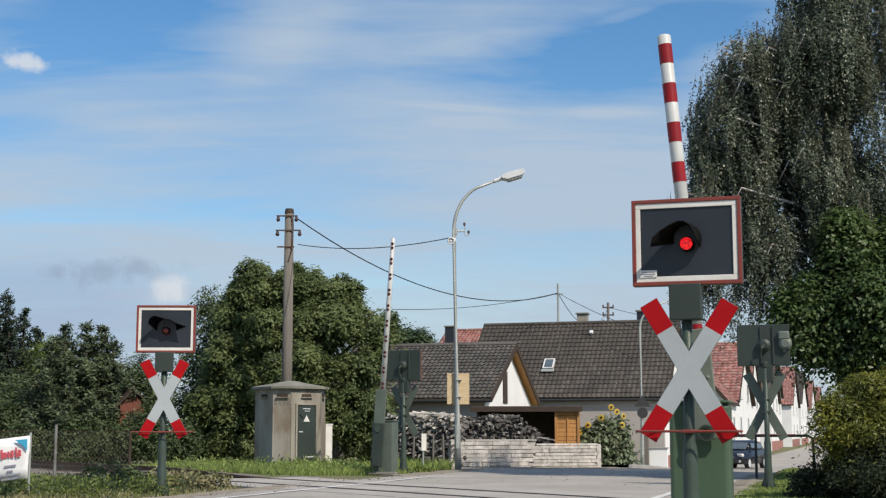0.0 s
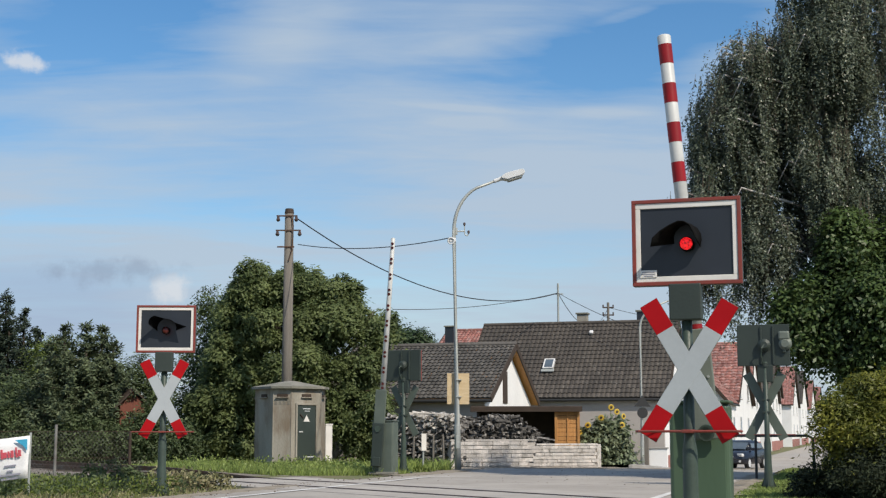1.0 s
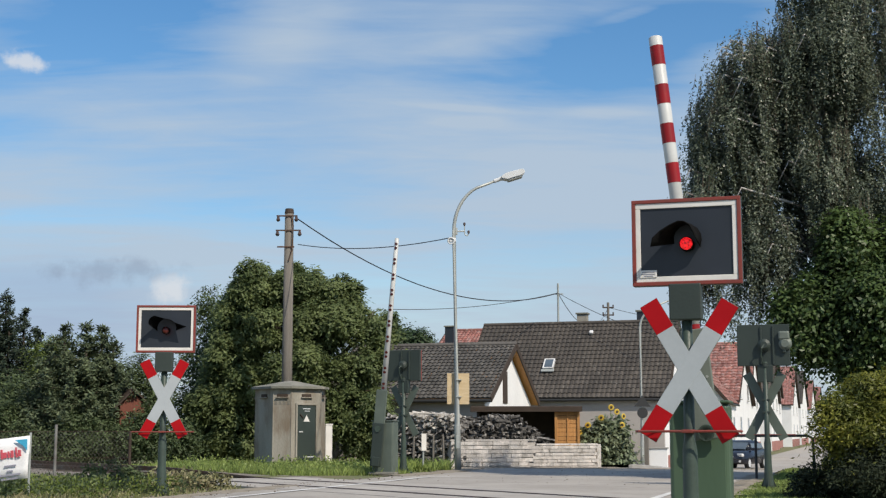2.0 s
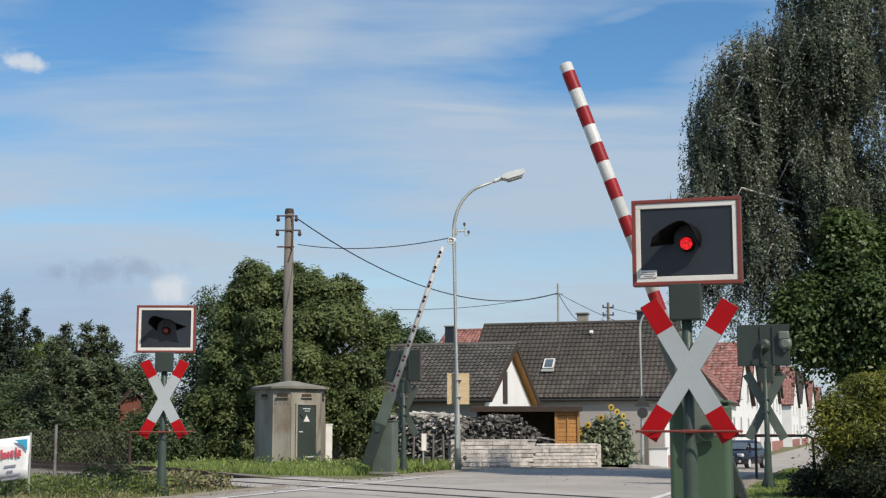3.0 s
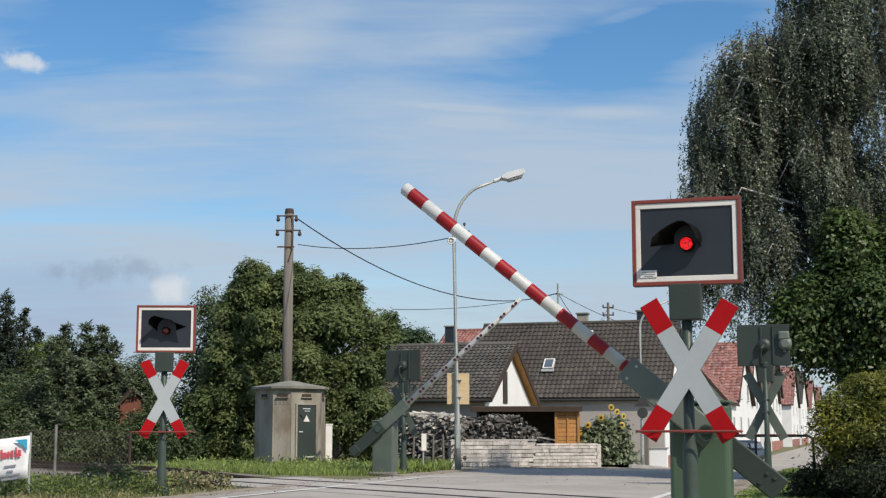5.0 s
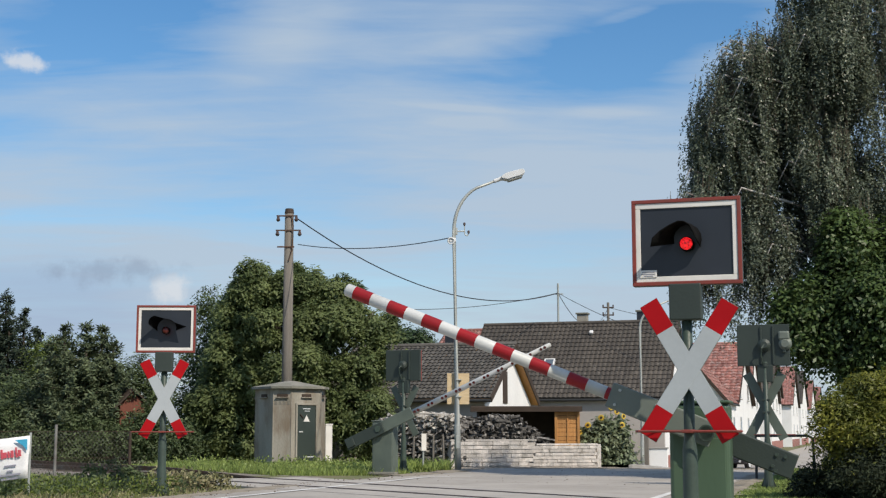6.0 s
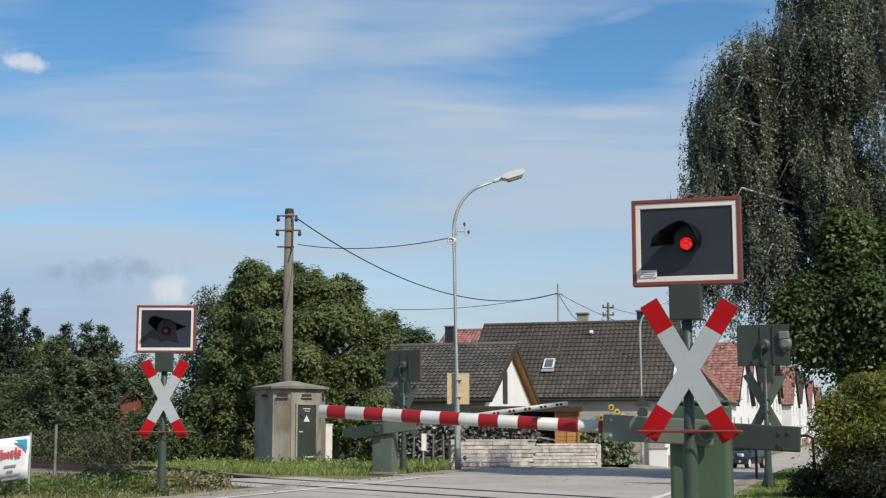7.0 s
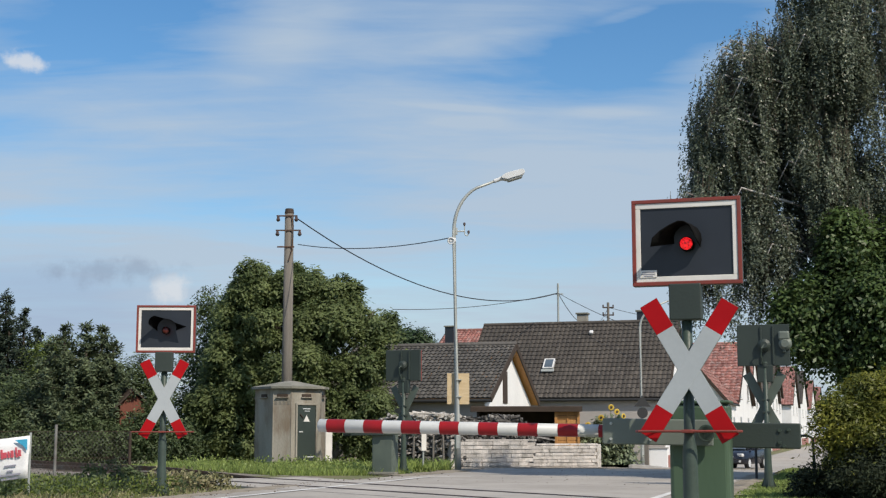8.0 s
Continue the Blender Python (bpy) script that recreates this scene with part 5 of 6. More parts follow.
for x in (-0.75, 0.45):
    part("stake", rod((x, 0.02, -0.02), (x, 0.02, 1.0), 0.02, 8), M_GALV, ban)


# ---- trees, bushes and grass ----
def leaf_cloud(name, centres, length, width, mat, parent, seed, droop=0.0, label="", normals=None, loose=0.38):
    """One mesh of small pointed leaves, one at each centre."""
    rng = np.random.default_rng(seed)
    n = len(centres)
    if normals is None:
        u = rng.normal(size=(n, 3))
        u[:, 2] -= droop
        u /= np.linalg.norm(u, axis=1)[:, None]
        w = np.cross(u, rng.normal(size=(n, 3)))
    else:
        face = normals * 0.75 + np.array((0, 0, 0.55)) + rng.normal(size=(n, 3)) * loose
        face /= np.linalg.norm(face, axis=1)[:, None]
        u = rng.normal(size=(n, 3))
        u[:, 2] -= droop
        u -= face * (u * face).sum(axis=1)[:, None]
        u /= np.linalg.norm(u, axis=1)[:, None]
        w = np.cross(u, face)
    w /= np.linalg.norm(w, axis=1)[:, None]
    ln_ = (length * rng.uniform(0.65, 1.3, n))[:, None]
    wd = (width * rng.uniform(0.7, 1.25, n))[:, None]
    bend = np.cross(u, w) * wd * 0.25
    p = np.asarray(centres)
    quad = np.stack([p, p + u * ln_ * 0.5 + w * wd / 2 + bend, p + u * ln_, p + u * ln_ * 0.5 - w * wd / 2 + bend], axis=1).reshape(-1, 3)
    me = bpy.data.meshes.new(name)
    me.vertices.add(4 * n)
    me.vertices.foreach_set("co", quad.astype(np.float32).ravel())
    me.loops.add(4 * n)
    me.loops.foreach_set("vertex_index", np.arange(4 * n, dtype=np.int32))
    me.polygons.add(n)
    me.polygons.foreach_set("loop_start", np.arange(0, 4 * n, 4, dtype=np.int32))
    me.update(calc_edges=True)
    me.materials.append(mat)
    ob = new(name, me)
    ob.parent = parent
    return tagged(ob, label)


def lobe_points(lobes, clumps, per, spread, rng, inner=0.5, tufts=7):
    """Clumps of points near the skin of several ellipsoids, each with smaller bulges on it, and the outward way at each point."""
    out, ways = [], []
    L = []
    for lb in lobes:
        L.append((*lb[:3], *(0.86 * q for q in lb[3:]), 0.7))
        for q in range(tufts):
            d = rng.normal(size=3)
            d /= np.linalg.norm(d)
            k = rng.uniform(0.24, 0.46)
            L.append((lb[0] + d[0] * lb[3] * 0.85, lb[1] + d[1] * lb[4] * 0.85, lb[2] + d[2] * lb[5] * 0.85, lb[3] * k, lb[4] * k, lb[5] * k, 1.5))
    L = np.array(L, float)
    area = (L[:, 3] * L[:, 4] * L[:, 5]) ** (2 / 3) * L[:, 6]
    share = area / area.sum()
    for k in range(len(L)):
        m = int(clumps * share[k]) + 1
        d = rng.normal(size=(m, 3))
        d /= np.linalg.norm(d, axis=1)[:, None]
        r = inner + (1.06 - inner) * rng.random(m) ** 0.45
        c_ = L[k, :3] + d * L[k, 3:6] * r[:, None]
        flat = rng.normal(size=(m, per, 3)) * spread * np.array((1.35, 1.35, 0.6)) * rng.uniform(0.6, 1.4, (m, 1, 1))
        flat[:, :, 2] -= 1.1 / spread * 0.25 * (flat[:, :, 0] ** 2 + flat[:, :, 1] ** 2)
        pts = c_[:, None, :] + flat
        out.append(pts.reshape(-1, 3))
        ways.append(np.repeat(d, per, axis=0))
    return np.concatenate(out), np.concatenate(ways)


def limbs(base, lobes, r, mat, parent, rng, fork):
    """A tapered trunk that leans a little, with a limb into each lobe."""
    top = Vector((base[0] + 0.1, base[1], fork))
    trunk = tube(bmesh.new(), [base, (base[0] + 0.06, base[1], base[2] + (fork - base[2]) * 0.5), top], [r * 1.25, r, r * 0.8], 10)
    part("trunk", trunk, mat, parent, smooth=True)
    for lb in lobes:
        e = Vector(lb[:3])
        m1 = top.lerp(e, 0.5) + Vector((rng.uniform(-0.2, 0.2), rng.uniform(-0.2, 0.2), 0.25))
        bm = tube(bmesh.new(), [top, m1, e], [r * 0.55, r * 0.35, r * 0.12], 7)
        for q in range(5):
            d = Vector(rng.normal(size=3)).normalized()
            t = e + Vector((d.x * lb[3], d.y * lb[4], abs(d.z) * lb[5])) * 0.8
            tube(bm, [m1.lerp(e, 0.3 + 0.15 * q), m1.lerp(t, 0.6), t], [r * 0.2, r * 0.13, r * 0.04], 5)
        part("limb", bm, mat, parent, smooth=True)


def tree(name, base, lobes, clumps, per, spread, leaf, mat, bark, label, seed, r=0.2, fork=1.6, droop=0.3, group="", category="tree", tufts=7):
    t = thing(name, (0, 0, 0), 0, label, category, group)
    t.location = base
    rng = np.random.default_rng(seed)
    local = [(a - base[0], b - base[1], c_ - base[2], *rest) for a, b, c_, *rest in lobes]
    limbs((0, 0, 0), local, r, bark, t, rng, fork)
    pts, ways = lobe_points(local, clumps, per, spread, rng, tufts=tufts)
    leaf_cloud("crown", pts, leaf[0], leaf[1], mat, t, seed + 1, droop, normals=ways, loose=0.28)
    return t


tree("walnut_tree", (-5.9, 50.5, 0), [(-6.95, 50, 6.5, 0.9, 1.2, 0.8), (-5.5, 50.2, 6.45, 0.85, 1.2, 0.8), (-3.75, 50, 6.0, 0.65, 1.0, 0.65), (-2.45, 50, 4.95, 0.6, 1.0, 0.65),
                                      (-7.9, 50, 5.4, 0.65, 1.1, 0.7), (-6.0, 49.7, 4.9, 1.5, 1.5, 1.0), (-4.2, 49.8, 5.0, 1.2, 1.5, 0.9), (-7.7, 49.8, 3.9, 1.0, 1.4, 0.9),
                                      (-2.9, 49.7, 3.5, 0.9, 1.4, 0.7), (-5.0, 49.2, 3.4, 1.3, 1.4, 0.8), (-6.9, 49.3, 2.7, 1.1, 1.3, 0.75), (-8.3, 49.8, 2.3, 0.9, 1.3, 0.85),
                                      (-3.2, 49.4, 2.1, 1.0, 1.3, 0.75), (-7.4, 49.5, 1.2, 1.2, 1.1, 0.8), (-4.9, 49.6, 1.5, 1.3, 1.1, 0.85), (-2.6, 49.8, 1.0, 1.0, 1.1, 0.8)],
     5200, 34, 0.115, (0.165, 0.075), L_WALNUT, M_BARK, "broad walnut tree in full green leaf", 41, 0.22, 1.8, 0.5, tufts=13)
tree("elder_bush", (-8.9, 51.5, 0), [(-8.9, 51.5, 4.3, 0.7, 0.9, 2.1), (-9.4, 51.5, 2.4, 1.3, 1.2, 1.9), (-8.4, 51, 1.6, 1.0, 1.2, 1.4)],
     900, 18, 0.20, (0.17, 0.07), L_HEDGE, M_BARK, "slender green bush beside the walnut tree", 43, 0.08, 1.0)
tree("hedge_tree", (-12.9, 49, 0), [(-12.9, 49, 2.4, 1.0, 1.2, 1.5), (-13.6, 49, 1.7, 1.3, 1.3, 1.3), (-12.2, 48.6, 1.5, 1.1, 1.2, 1.5)],
     1100, 20, 0.18, (0.15, 0.06), L_HEDGE, M_BARK, "dense green hedge tree behind the track", 44, 0.09, 1.0, group="hedge trees")
tree("hedge_tree", (-11.4, 49.5, 0), [(-11.3, 49.5, 2.5, 0.7, 1.1, 1.4), (-11.0, 49, 1.8, 0.9, 1.1, 1.7), (-11.8, 49, 1.4, 0.9, 1.0, 1.3)],
     900, 20, 0.18, (0.15, 0.06), L_HEDGE, M_BARK, "dense green hedge tree behind the track", 45, 0.09, 1.0, group="hedge trees")
tree("hedge_tree", (-14.8, 50, 0), [(-14.9, 50, 1.8, 1.1, 1.2, 1.3), (-15.8, 50, 1.6, 1.2, 1.2, 1.5), (-14.2, 49.5, 1.2, 1.0, 1.0, 1.2)],
     900, 20, 0.18, (0.15, 0.06), L_HEDGE, M_BARK, "round green hedge tree behind the track", 46, 0.09, 1.0, group="hedge trees")
tree("hedge_tree", (-17.2, 48, 0), [(-17.2, 48, 2.1, 1.5, 1.2, 1.8), (-15.9, 47.6, 1.3, 1.0, 1.0, 1.3), (-18.5, 48, 1.6, 1.4, 1.2, 1.6)],
     900, 20, 0.18, (0.15, 0.06), L_HEDGE, M_BARK, "low spreading green hedge tree", 47, 0.09, 1.0, group="hedge trees")
tree("golden_tree", (-17.4, 58, 0), [(-17.0, 58, 4.1, 0.8, 1.0, 1.0), (-16.9, 58, 3.0, 1.1, 1.0, 1.5)], 500, 20, 0.2, (0.16, 0.07), L_LIME, M_BARK,
     "yellow-green tree between the dark hedge trees", 48, 0.09, 1.0)
tree("far_tree", (-3.4, 104, -0.5), [(-3.0, 104, 7.0, 2.3, 2, 2.3), (-1.5, 104, 6.6, 1.6, 2, 1.9), (-5.6, 104, 6.2, 2.3, 2, 2.6), (0.2, 105, 5.7, 1.6, 2, 1.6), (-2.2, 103, 4.4, 2.6, 2, 2.0)], 3800, 16, 0.28, (0.28, 0.15), L_FAR, M_BARK,
     "distant green trees behind the houses", 49, 0.2, 2.5)
tree("chestnut_tree", (9.9, 29.5, 0), [(9.2, 28.6, 4.1, 1.2, 1.4, 1.1), (10.6, 28.8, 4.6, 1.3, 1.4, 1.2), (8.2, 28.4, 3.7, 1.1, 1.2, 1.1), (9.6, 28.2, 3.4, 1.5, 1.4, 1.4),
                                        (11.2, 29, 3.6, 1.6, 1.6, 1.8), (8.35, 28.6, 3.0, 0.7, 1.0, 0.7), (7.95, 28.6, 3.2, 0.5, 0.9, 0.55), (9.5, 28.6, 2.4, 1.3, 1.2, 0.9), (7.55, 28.5, 3.4, 0.55, 0.8, 0.8), (8.95, 28.3, 4.85, 0.85, 0.9, 0.85)],
     3900, 30, 0.13, (0.125, 0.066), L_CHEST, M_BARK, "dense dark green broadleaf tree beside the footpath", 50, 0.18, 1.6, 0.4)


def shrub(name, base, lobes, clumps, per, spread, leaf, mat, label, seed, droop=0.0, category="bush"):
    t = thing(name, base, 0, label, category)
    rng = np.random.default_rng(seed)
    local = [(a - base[0], b - base[1], c_ - base[2], *rest) for a, b, c_, *rest in lobes]
    bm = bmesh.new()
    for k in range(9):
        lb = local[k % len(local)]
        tube(bm, [(rng.uniform(-0.2, 0.2), rng.uniform(-0.2, 0.2), -0.02), (lb[0] * 0.5, lb[1] * 0.5, lb[2] * 0.5), (lb[0] + rng.uniform(-0.3, 0.3), lb[1], lb[2])], [0.03, 0.022, 0.01], 6)
    part("stems", bm, M_BARK, t)
    pts, ways = lobe_points(local, clumps, per, spread, rng)
    leaf_cloud("foliage", pts, leaf[0], leaf[1], mat, t, seed + 1, droop, normals=ways)
    return t


shrub("golden_shrub", (7.0, 20.8, 0), [(6.15, 20.7, 1.12, 0.5, 0.6, 0.42), (6.8, 20.8, 1.52, 0.6, 0.7, 0.38), (7.45, 20.9, 1.74, 0.7, 0.7, 0.38), (8.2, 21, 1.7, 0.7, 0.8, 0.4), (6.9, 20.6, 1.0, 0.85, 0.6, 0.4)],
      3000, 16, 0.075, (0.075, 0.028), L_YELLOW, "golden-tipped evergreen shrub on the verge", 61, 0.2)
# added dark foliage, coloured as the golden shrub's shaded lower half and foot
shrub("undershade_foliage", (7.0, 20.3, 0), [(6.45, 20.3, 0.62, 0.55, 0.55, 0.5), (7.1, 20.3, 0.85, 0.7, 0.6, 0.45), (7.8, 20.4, 0.8, 0.8, 0.6, 0.6), (6.6, 20.1, 0.3, 0.8, 0.6, 0.35), (5.95, 21.0, 0.32, 0.42, 0.5, 0.34), (5.7, 21.5, 0.2, 0.32, 0.4, 0.22), (6.15, 20.7, 0.55, 0.45, 0.5, 0.4), (7.6, 20.1, 0.35, 0.9, 0.6, 0.4), (8.6, 20.5, 0.7, 0.7, 0.6, 0.7)],
      3200, 16, 0.085, (0.07, 0.024), L_UNDERSHADE, "near-black foliage holding the shade of the golden shrub's lower half", 62, 0.1)
shrub("dark_shrub", (8.2, 23.4, 0), [(7.25, 23.2, 0.55, 0.55, 0.6, 0.6), (7.9, 23.2, 0.8, 0.7, 0.6, 0.8), (8.7, 23.4, 0.9, 1.0, 0.7, 0.9), (9.7, 23.4, 1.0, 1.0, 0.7, 1.0)], 900, 14, 0.13, (0.11, 0.05), L_CHEST, "dark leafy shrub behind the golden one", 63)
hedge_line = [plan(1.3 + 0.3 * (k % 2), 36 + 3.4 * k) for k in range(16)]
shrub("garden_hedge", (*hedge_line[8], -0.9), [(x, y, ground_z(x, y) + 1.2, 1.2, 1.9, 1.4) for x, y in hedge_line], 3000, 14, 0.2, (0.16, 0.08), L_CHEST, "long dark garden hedge beside the road", 69, category="hedge")
shrub("sunflower_bed", (5.3, 47.0, -0.2), [(4.8, 46.8, 0.55, 0.45, 0.5, 0.6), (5.4, 47, 0.65, 0.55, 0.5, 0.7), (5.9, 47, 0.65, 0.45, 0.45, 0.75), (5.75, 47, 1.2, 0.4, 0.4, 0.4)],
      800, 10, 0.14, (0.17, 0.12), L_SUNFL, "sunflower bed with large leaves and yellow heads", 65, 0.6, "flower bed")
for k, (x, z) in enumerate(((5.4, 1.50), (5.75, 1.85), (5.95, 1.70), (6.15, 1.55), (4.95, 1.25), (4.65, 1.0), (6.1, 1.25))):
    sf = thing("sunflower", (x, 46.6 + 0.08 * (k % 3), -0.25), 20 * (k % 4) - 20, "yellow sunflower head on a tall green stem", "flower", "sunflowers")
    part("stem", tube(bmesh.new(), [(0, 0.2, 0), (0, 0.2, (z + 0.25) * 0.7), (0, 0.03, z + 0.25)], [0.018, 0.015, 0.01], 6), L_SUNFL, sf)
    part("disc", rod((0, 0.0, z + 0.25), (0, -0.04, z + 0.25), 0.045, 12), M_WOODD, sf)
    pet = bmesh.new()
    for q in range(14):
        a = 2 * math.pi * q / 14
        r = Matrix.Translation((0, -0.02, z + 0.25)) @ Matrix.Rotation(a, 4, "Y")
        vs = [pet.verts.new(r @ Vector(p)) for p in ((0.04, 0, -0.02), (0.08, -0.01, -0.024), (0.12, 0.01, 0), (0.08, -0.01, 0.024), (0.04, 0, 0.02))]
        pet.faces.new(vs)
    part("petals", pet, M_PETAL, sf, "yellow petals")


shrub("bramble_thicket", (-10.9, 46.4, 0), [(-10.4, 46.4, 1.0, 0.7, 0.5, 0.9), (-11.5, 46.4, 0.8, 0.7, 0.5, 0.8), (-12.6, 46.2, 0.7, 0.9, 0.6, 0.8), (-9.3, 46.6, 0.8, 0.8, 0.6, 0.9), (-10.15, 46.7, 1.6, 0.35, 0.3, 0.5), (-13.9, 46.2, 0.6, 0.9, 0.6, 0.7)],
      1300, 16, 0.14, (0.14, 0.06), L_HEDGE, "green bramble thicket in front of the garden hut", 67, 0.2)
shrub("dark_hedge", (-4.5, 54, 0), [(-9.5 + 1.4 * k, 54 + 0.3 * (k % 2), 1.0, 1.2, 0.8, 1.2) for k in range(7)], 1100, 14, 0.2, (0.2, 0.09), L_CHEST, "dark hedge behind the walnut tree", 68)


for k, (x, y, hgt, wid) in enumerate(((-4.75, 23.4, 0.42, 0.35), (-5.45, 22.6, 0.30, 0.4), (-5.9, 24.1, 0.55, 0.45), (-4.35, 24.6, 0.35, 0.4), (-6.3, 22.9, 0.22, 0.4), (-7.2, 22.6, 0.2, 0.4))):
    shrub("weed_clump", (x, y, 0), [(x, y, hgt * 0.5, wid, wid * 0.8, hgt * 0.5), (x + wid * 0.7, y + 0.1, hgt * 0.4, wid * 0.7, wid * 0.6, hgt * 0.4)], 70, 14, 0.07, (0.085, 0.045), L_WEED if k % 3 == 0 else L_HEDGE,
          "leafy weed clump beside the wire fence", 130 + 2 * k, 0.0, "weed")


def weeping_birch(base, lobes, strands, seed):
    t = thing("weeping_birch", base, 0, "tall weeping birch with white bark and hanging twigs", "tree")
    rng = np.random.default_rng(seed)
    L = [(a - base[0], b - base[1], c_ - base[2], *rest) for a, b, c_, *rest in lobes]
    tr = tube(bmesh.new(), [(0, 0, 0), (-0.12, 0, 2.4), (0.1, 0, 5.6), (0.0, 0, 8.9), (0.15, 0, 11.6)], [0.22, 0.18, 0.13, 0.08, 0.03], 10)
    part("trunk", tr, M_BIRCHB, t, "white birch trunk", smooth=True)
    for k, lb in enumerate(L):
        for q in range(8):
            d = rng.normal(size=3)
            d /= np.linalg.norm(d)
            e = Vector((lb[0] + d[0] * lb[3] * 0.85, lb[1] + d[1] * lb[4] * 0.8, lb[2] + abs(d[2]) * lb[5] * 0.8))
            s = Vector((0, 0, max(1.5, min(e.z - 1.0 - 0.35 * abs(e.x), 9.6))))
            m1 = s.lerp(e, 0.55) + Vector((rng.uniform(-0.3, 0.3), 0, 0.6))
            bm = tube(bmesh.new(), [s, m1, e, e + Vector((0.25 * np.sign(e.x), 0, -0.5))], [0.055, 0.035, 0.018, 0.007], 6)
            part("limb", bm, M_BIRCHB, t, smooth=True)
    A = np.array(L)
    area = (A[:, 3] * A[:, 4] * A[:, 5]) ** (2 / 3)
    bunch = 13
    tufts = strands // bunch
    pick = rng.choice(len(A), size=tufts, p=area / area.sum())
    d = rng.normal(size=(tufts, 3))
    d /= np.linalg.norm(d, axis=1)[:, None]
    d[:, 2] = np.abs(d[:, 2]) * 1.05 - 0.2 * rng.random(tufts)
    heart = A[pick, :3] + d * A[pick, 3:] * (0.5 + 0.52 * rng.random(tufts) ** 0.6)[:, None]
    strands = tufts * bunch
    top = np.repeat(heart, bunch, axis=0) + rng.normal(size=(strands, 3)) * np.array((0.10, 0.12, 0.22))
    drop = np.repeat(rng.uniform(0.7, 2.7, tufts), bunch) * rng.uniform(0.45, 1.1, strands)
    per = 34
    f = rng.random((strands, per)) ** 0.85
    sway = np.repeat(rng.normal(size=(tufts, 2)) * 0.16, bunch, axis=0) + rng.normal(size=(strands, 2)) * 0.06
    pts = np.empty((strands, per, 3))
    pts[:, :, 2] = top[:, None, 2] - f * drop[:, None]
    for ax in (0, 1):
        pts[:, :, ax] = top[:, None, ax] + sway[:, ax, None] * f + rng.normal(size=(strands, per)) * 0.02
    out = np.repeat(np.repeat(d * np.array((1, 1, 0.3)), bunch, axis=0), per, axis=0)
    leaf_cloud("crown", pts.reshape(-1, 3), 0.072, 0.038, L_BIRCH, t, seed + 1, 1.8, normals=out, loose=0.55)
    # hanging twigs
    n = min(strands, 1500)
    v = np.empty((n, 4, 3))
    a, b = top[:n], top[:n] - np.stack([-sway[:n, 0], -sway[:n, 1], drop[:n]], axis=1)
    off = np.array((0.004, 0.0, 0.0))
    v[:, 0], v[:, 1], v[:, 2], v[:, 3] = a - off, a + off, b + off * 0.4, b - off * 0.4
    tagged(raw("twig_veil", v.reshape(-1, 3).tolist(), np.arange(4 * n).reshape(-1, 4).tolist(), M_BARK, t), kind="stuff")
    return t


weeping_birch((9.1, 30.3, 0), [(6.8, 29.7, 9.35, 0.7, 0.9, 0.6), (7.5, 29.9, 9.3, 0.6, 0.9, 0.8), (7.3, 30.2, 7.2, 0.8, 0.7, 1.4), (6.3, 29.76, 7.4, 0.9, 1.12, 1.6), (6.7, 29.76, 8.59, 0.86, 1.12, 1.04), (6.1, 29.46, 6.06, 1.12, 1.12, 1.49), (7.35, 29.76, 8.3, 0.6, 0.9, 0.9), (8.55, 29.76, 9.33, 1.2, 1.49, 1.93), (10.04, 30.13, 8.81, 1.79, 1.64, 2.38), (8.25, 29.46, 6.4, 0.95, 1.2, 1.7), (9.82, 29.76, 5.76, 1.93, 1.64, 2.23), (6.1, 29.76, 5.09, 1.0, 1.04, 1.34), (9.08, 30.13, 11.04, 1.34, 1.34, 1.49), (6.99, 29.39, 4.87, 0.97, 1.04, 1.19)], 9400, 71)


def fir(base, h, r, label, seed, mat=None):
    t = thing("fir_tree", base, 0, label, "tree", "fir trees")
    rng = np.random.default_rng(seed)
    part("trunk", rod((0, 0, 0), (0, 0, h * 0.95), 0.16, 8, 0.02), M_BARK, t)
    pts, ways, limb = [], [], bmesh.new()
    z = 0.4
    while z < h - 0.1:
        k = (1 - z / h) ** 0.8
        for q in range(int(5 + 6 * k)):
            a = rng.uniform(0, 2 * math.pi)
            reach = r * k * rng.uniform(0.6, 1.12) + 0.12
            rise = rng.uniform(0.1, 0.45)
            z0 = z + rng.uniform(-0.12, 0.12)
            m = int(95 * reach / r + 18)
            along = rng.random(m) ** 0.75
            wide = rng.normal(size=m) * 0.16 * (1.05 - along) * reach + rng.normal(size=m) * 0.03
            x = np.cos(a) * along * reach - np.sin(a) * wide
            y = np.sin(a) * along * reach + np.cos(a) * wide
            zz = z0 - 0.22 * reach * along + (0.22 + rise) * reach * along ** 3 - np.abs(wide) * 0.3 + rng.normal(size=m) * 0.025
            pts.append(np.stack([x, y, zz], axis=1))
            ways.append(np.tile((np.cos(a) * 0.5, np.sin(a) * 0.5, 0.5), (m, 1)))
            if q % 3 == 0:
                tube(limb, [(0, 0, z0), (math.cos(a) * reach * 0.8, math.sin(a) * reach * 0.8, z0 - 0.05 * reach)], [0.03, 0.008], 4)
        z += 0.30
    tagged(part("branchwork", limb, M_BARK, t), kind="stuff")
    tip = rng.normal(size=(60, 3)) * np.array((0.04, 0.04, 0.0)) + np.stack([np.zeros(60), np.zeros(60), rng.uniform(h - 0.5, h, 60)], axis=1)
    leaf_cloud("needles", np.concatenate(pts + [tip]), 0.17, 0.062, mat or L_CONIFER, t, seed + 1, -0.3, normals=np.concatenate(ways + [np.tile((0, 0, 0.3), (60, 1))]), loose=0.45)


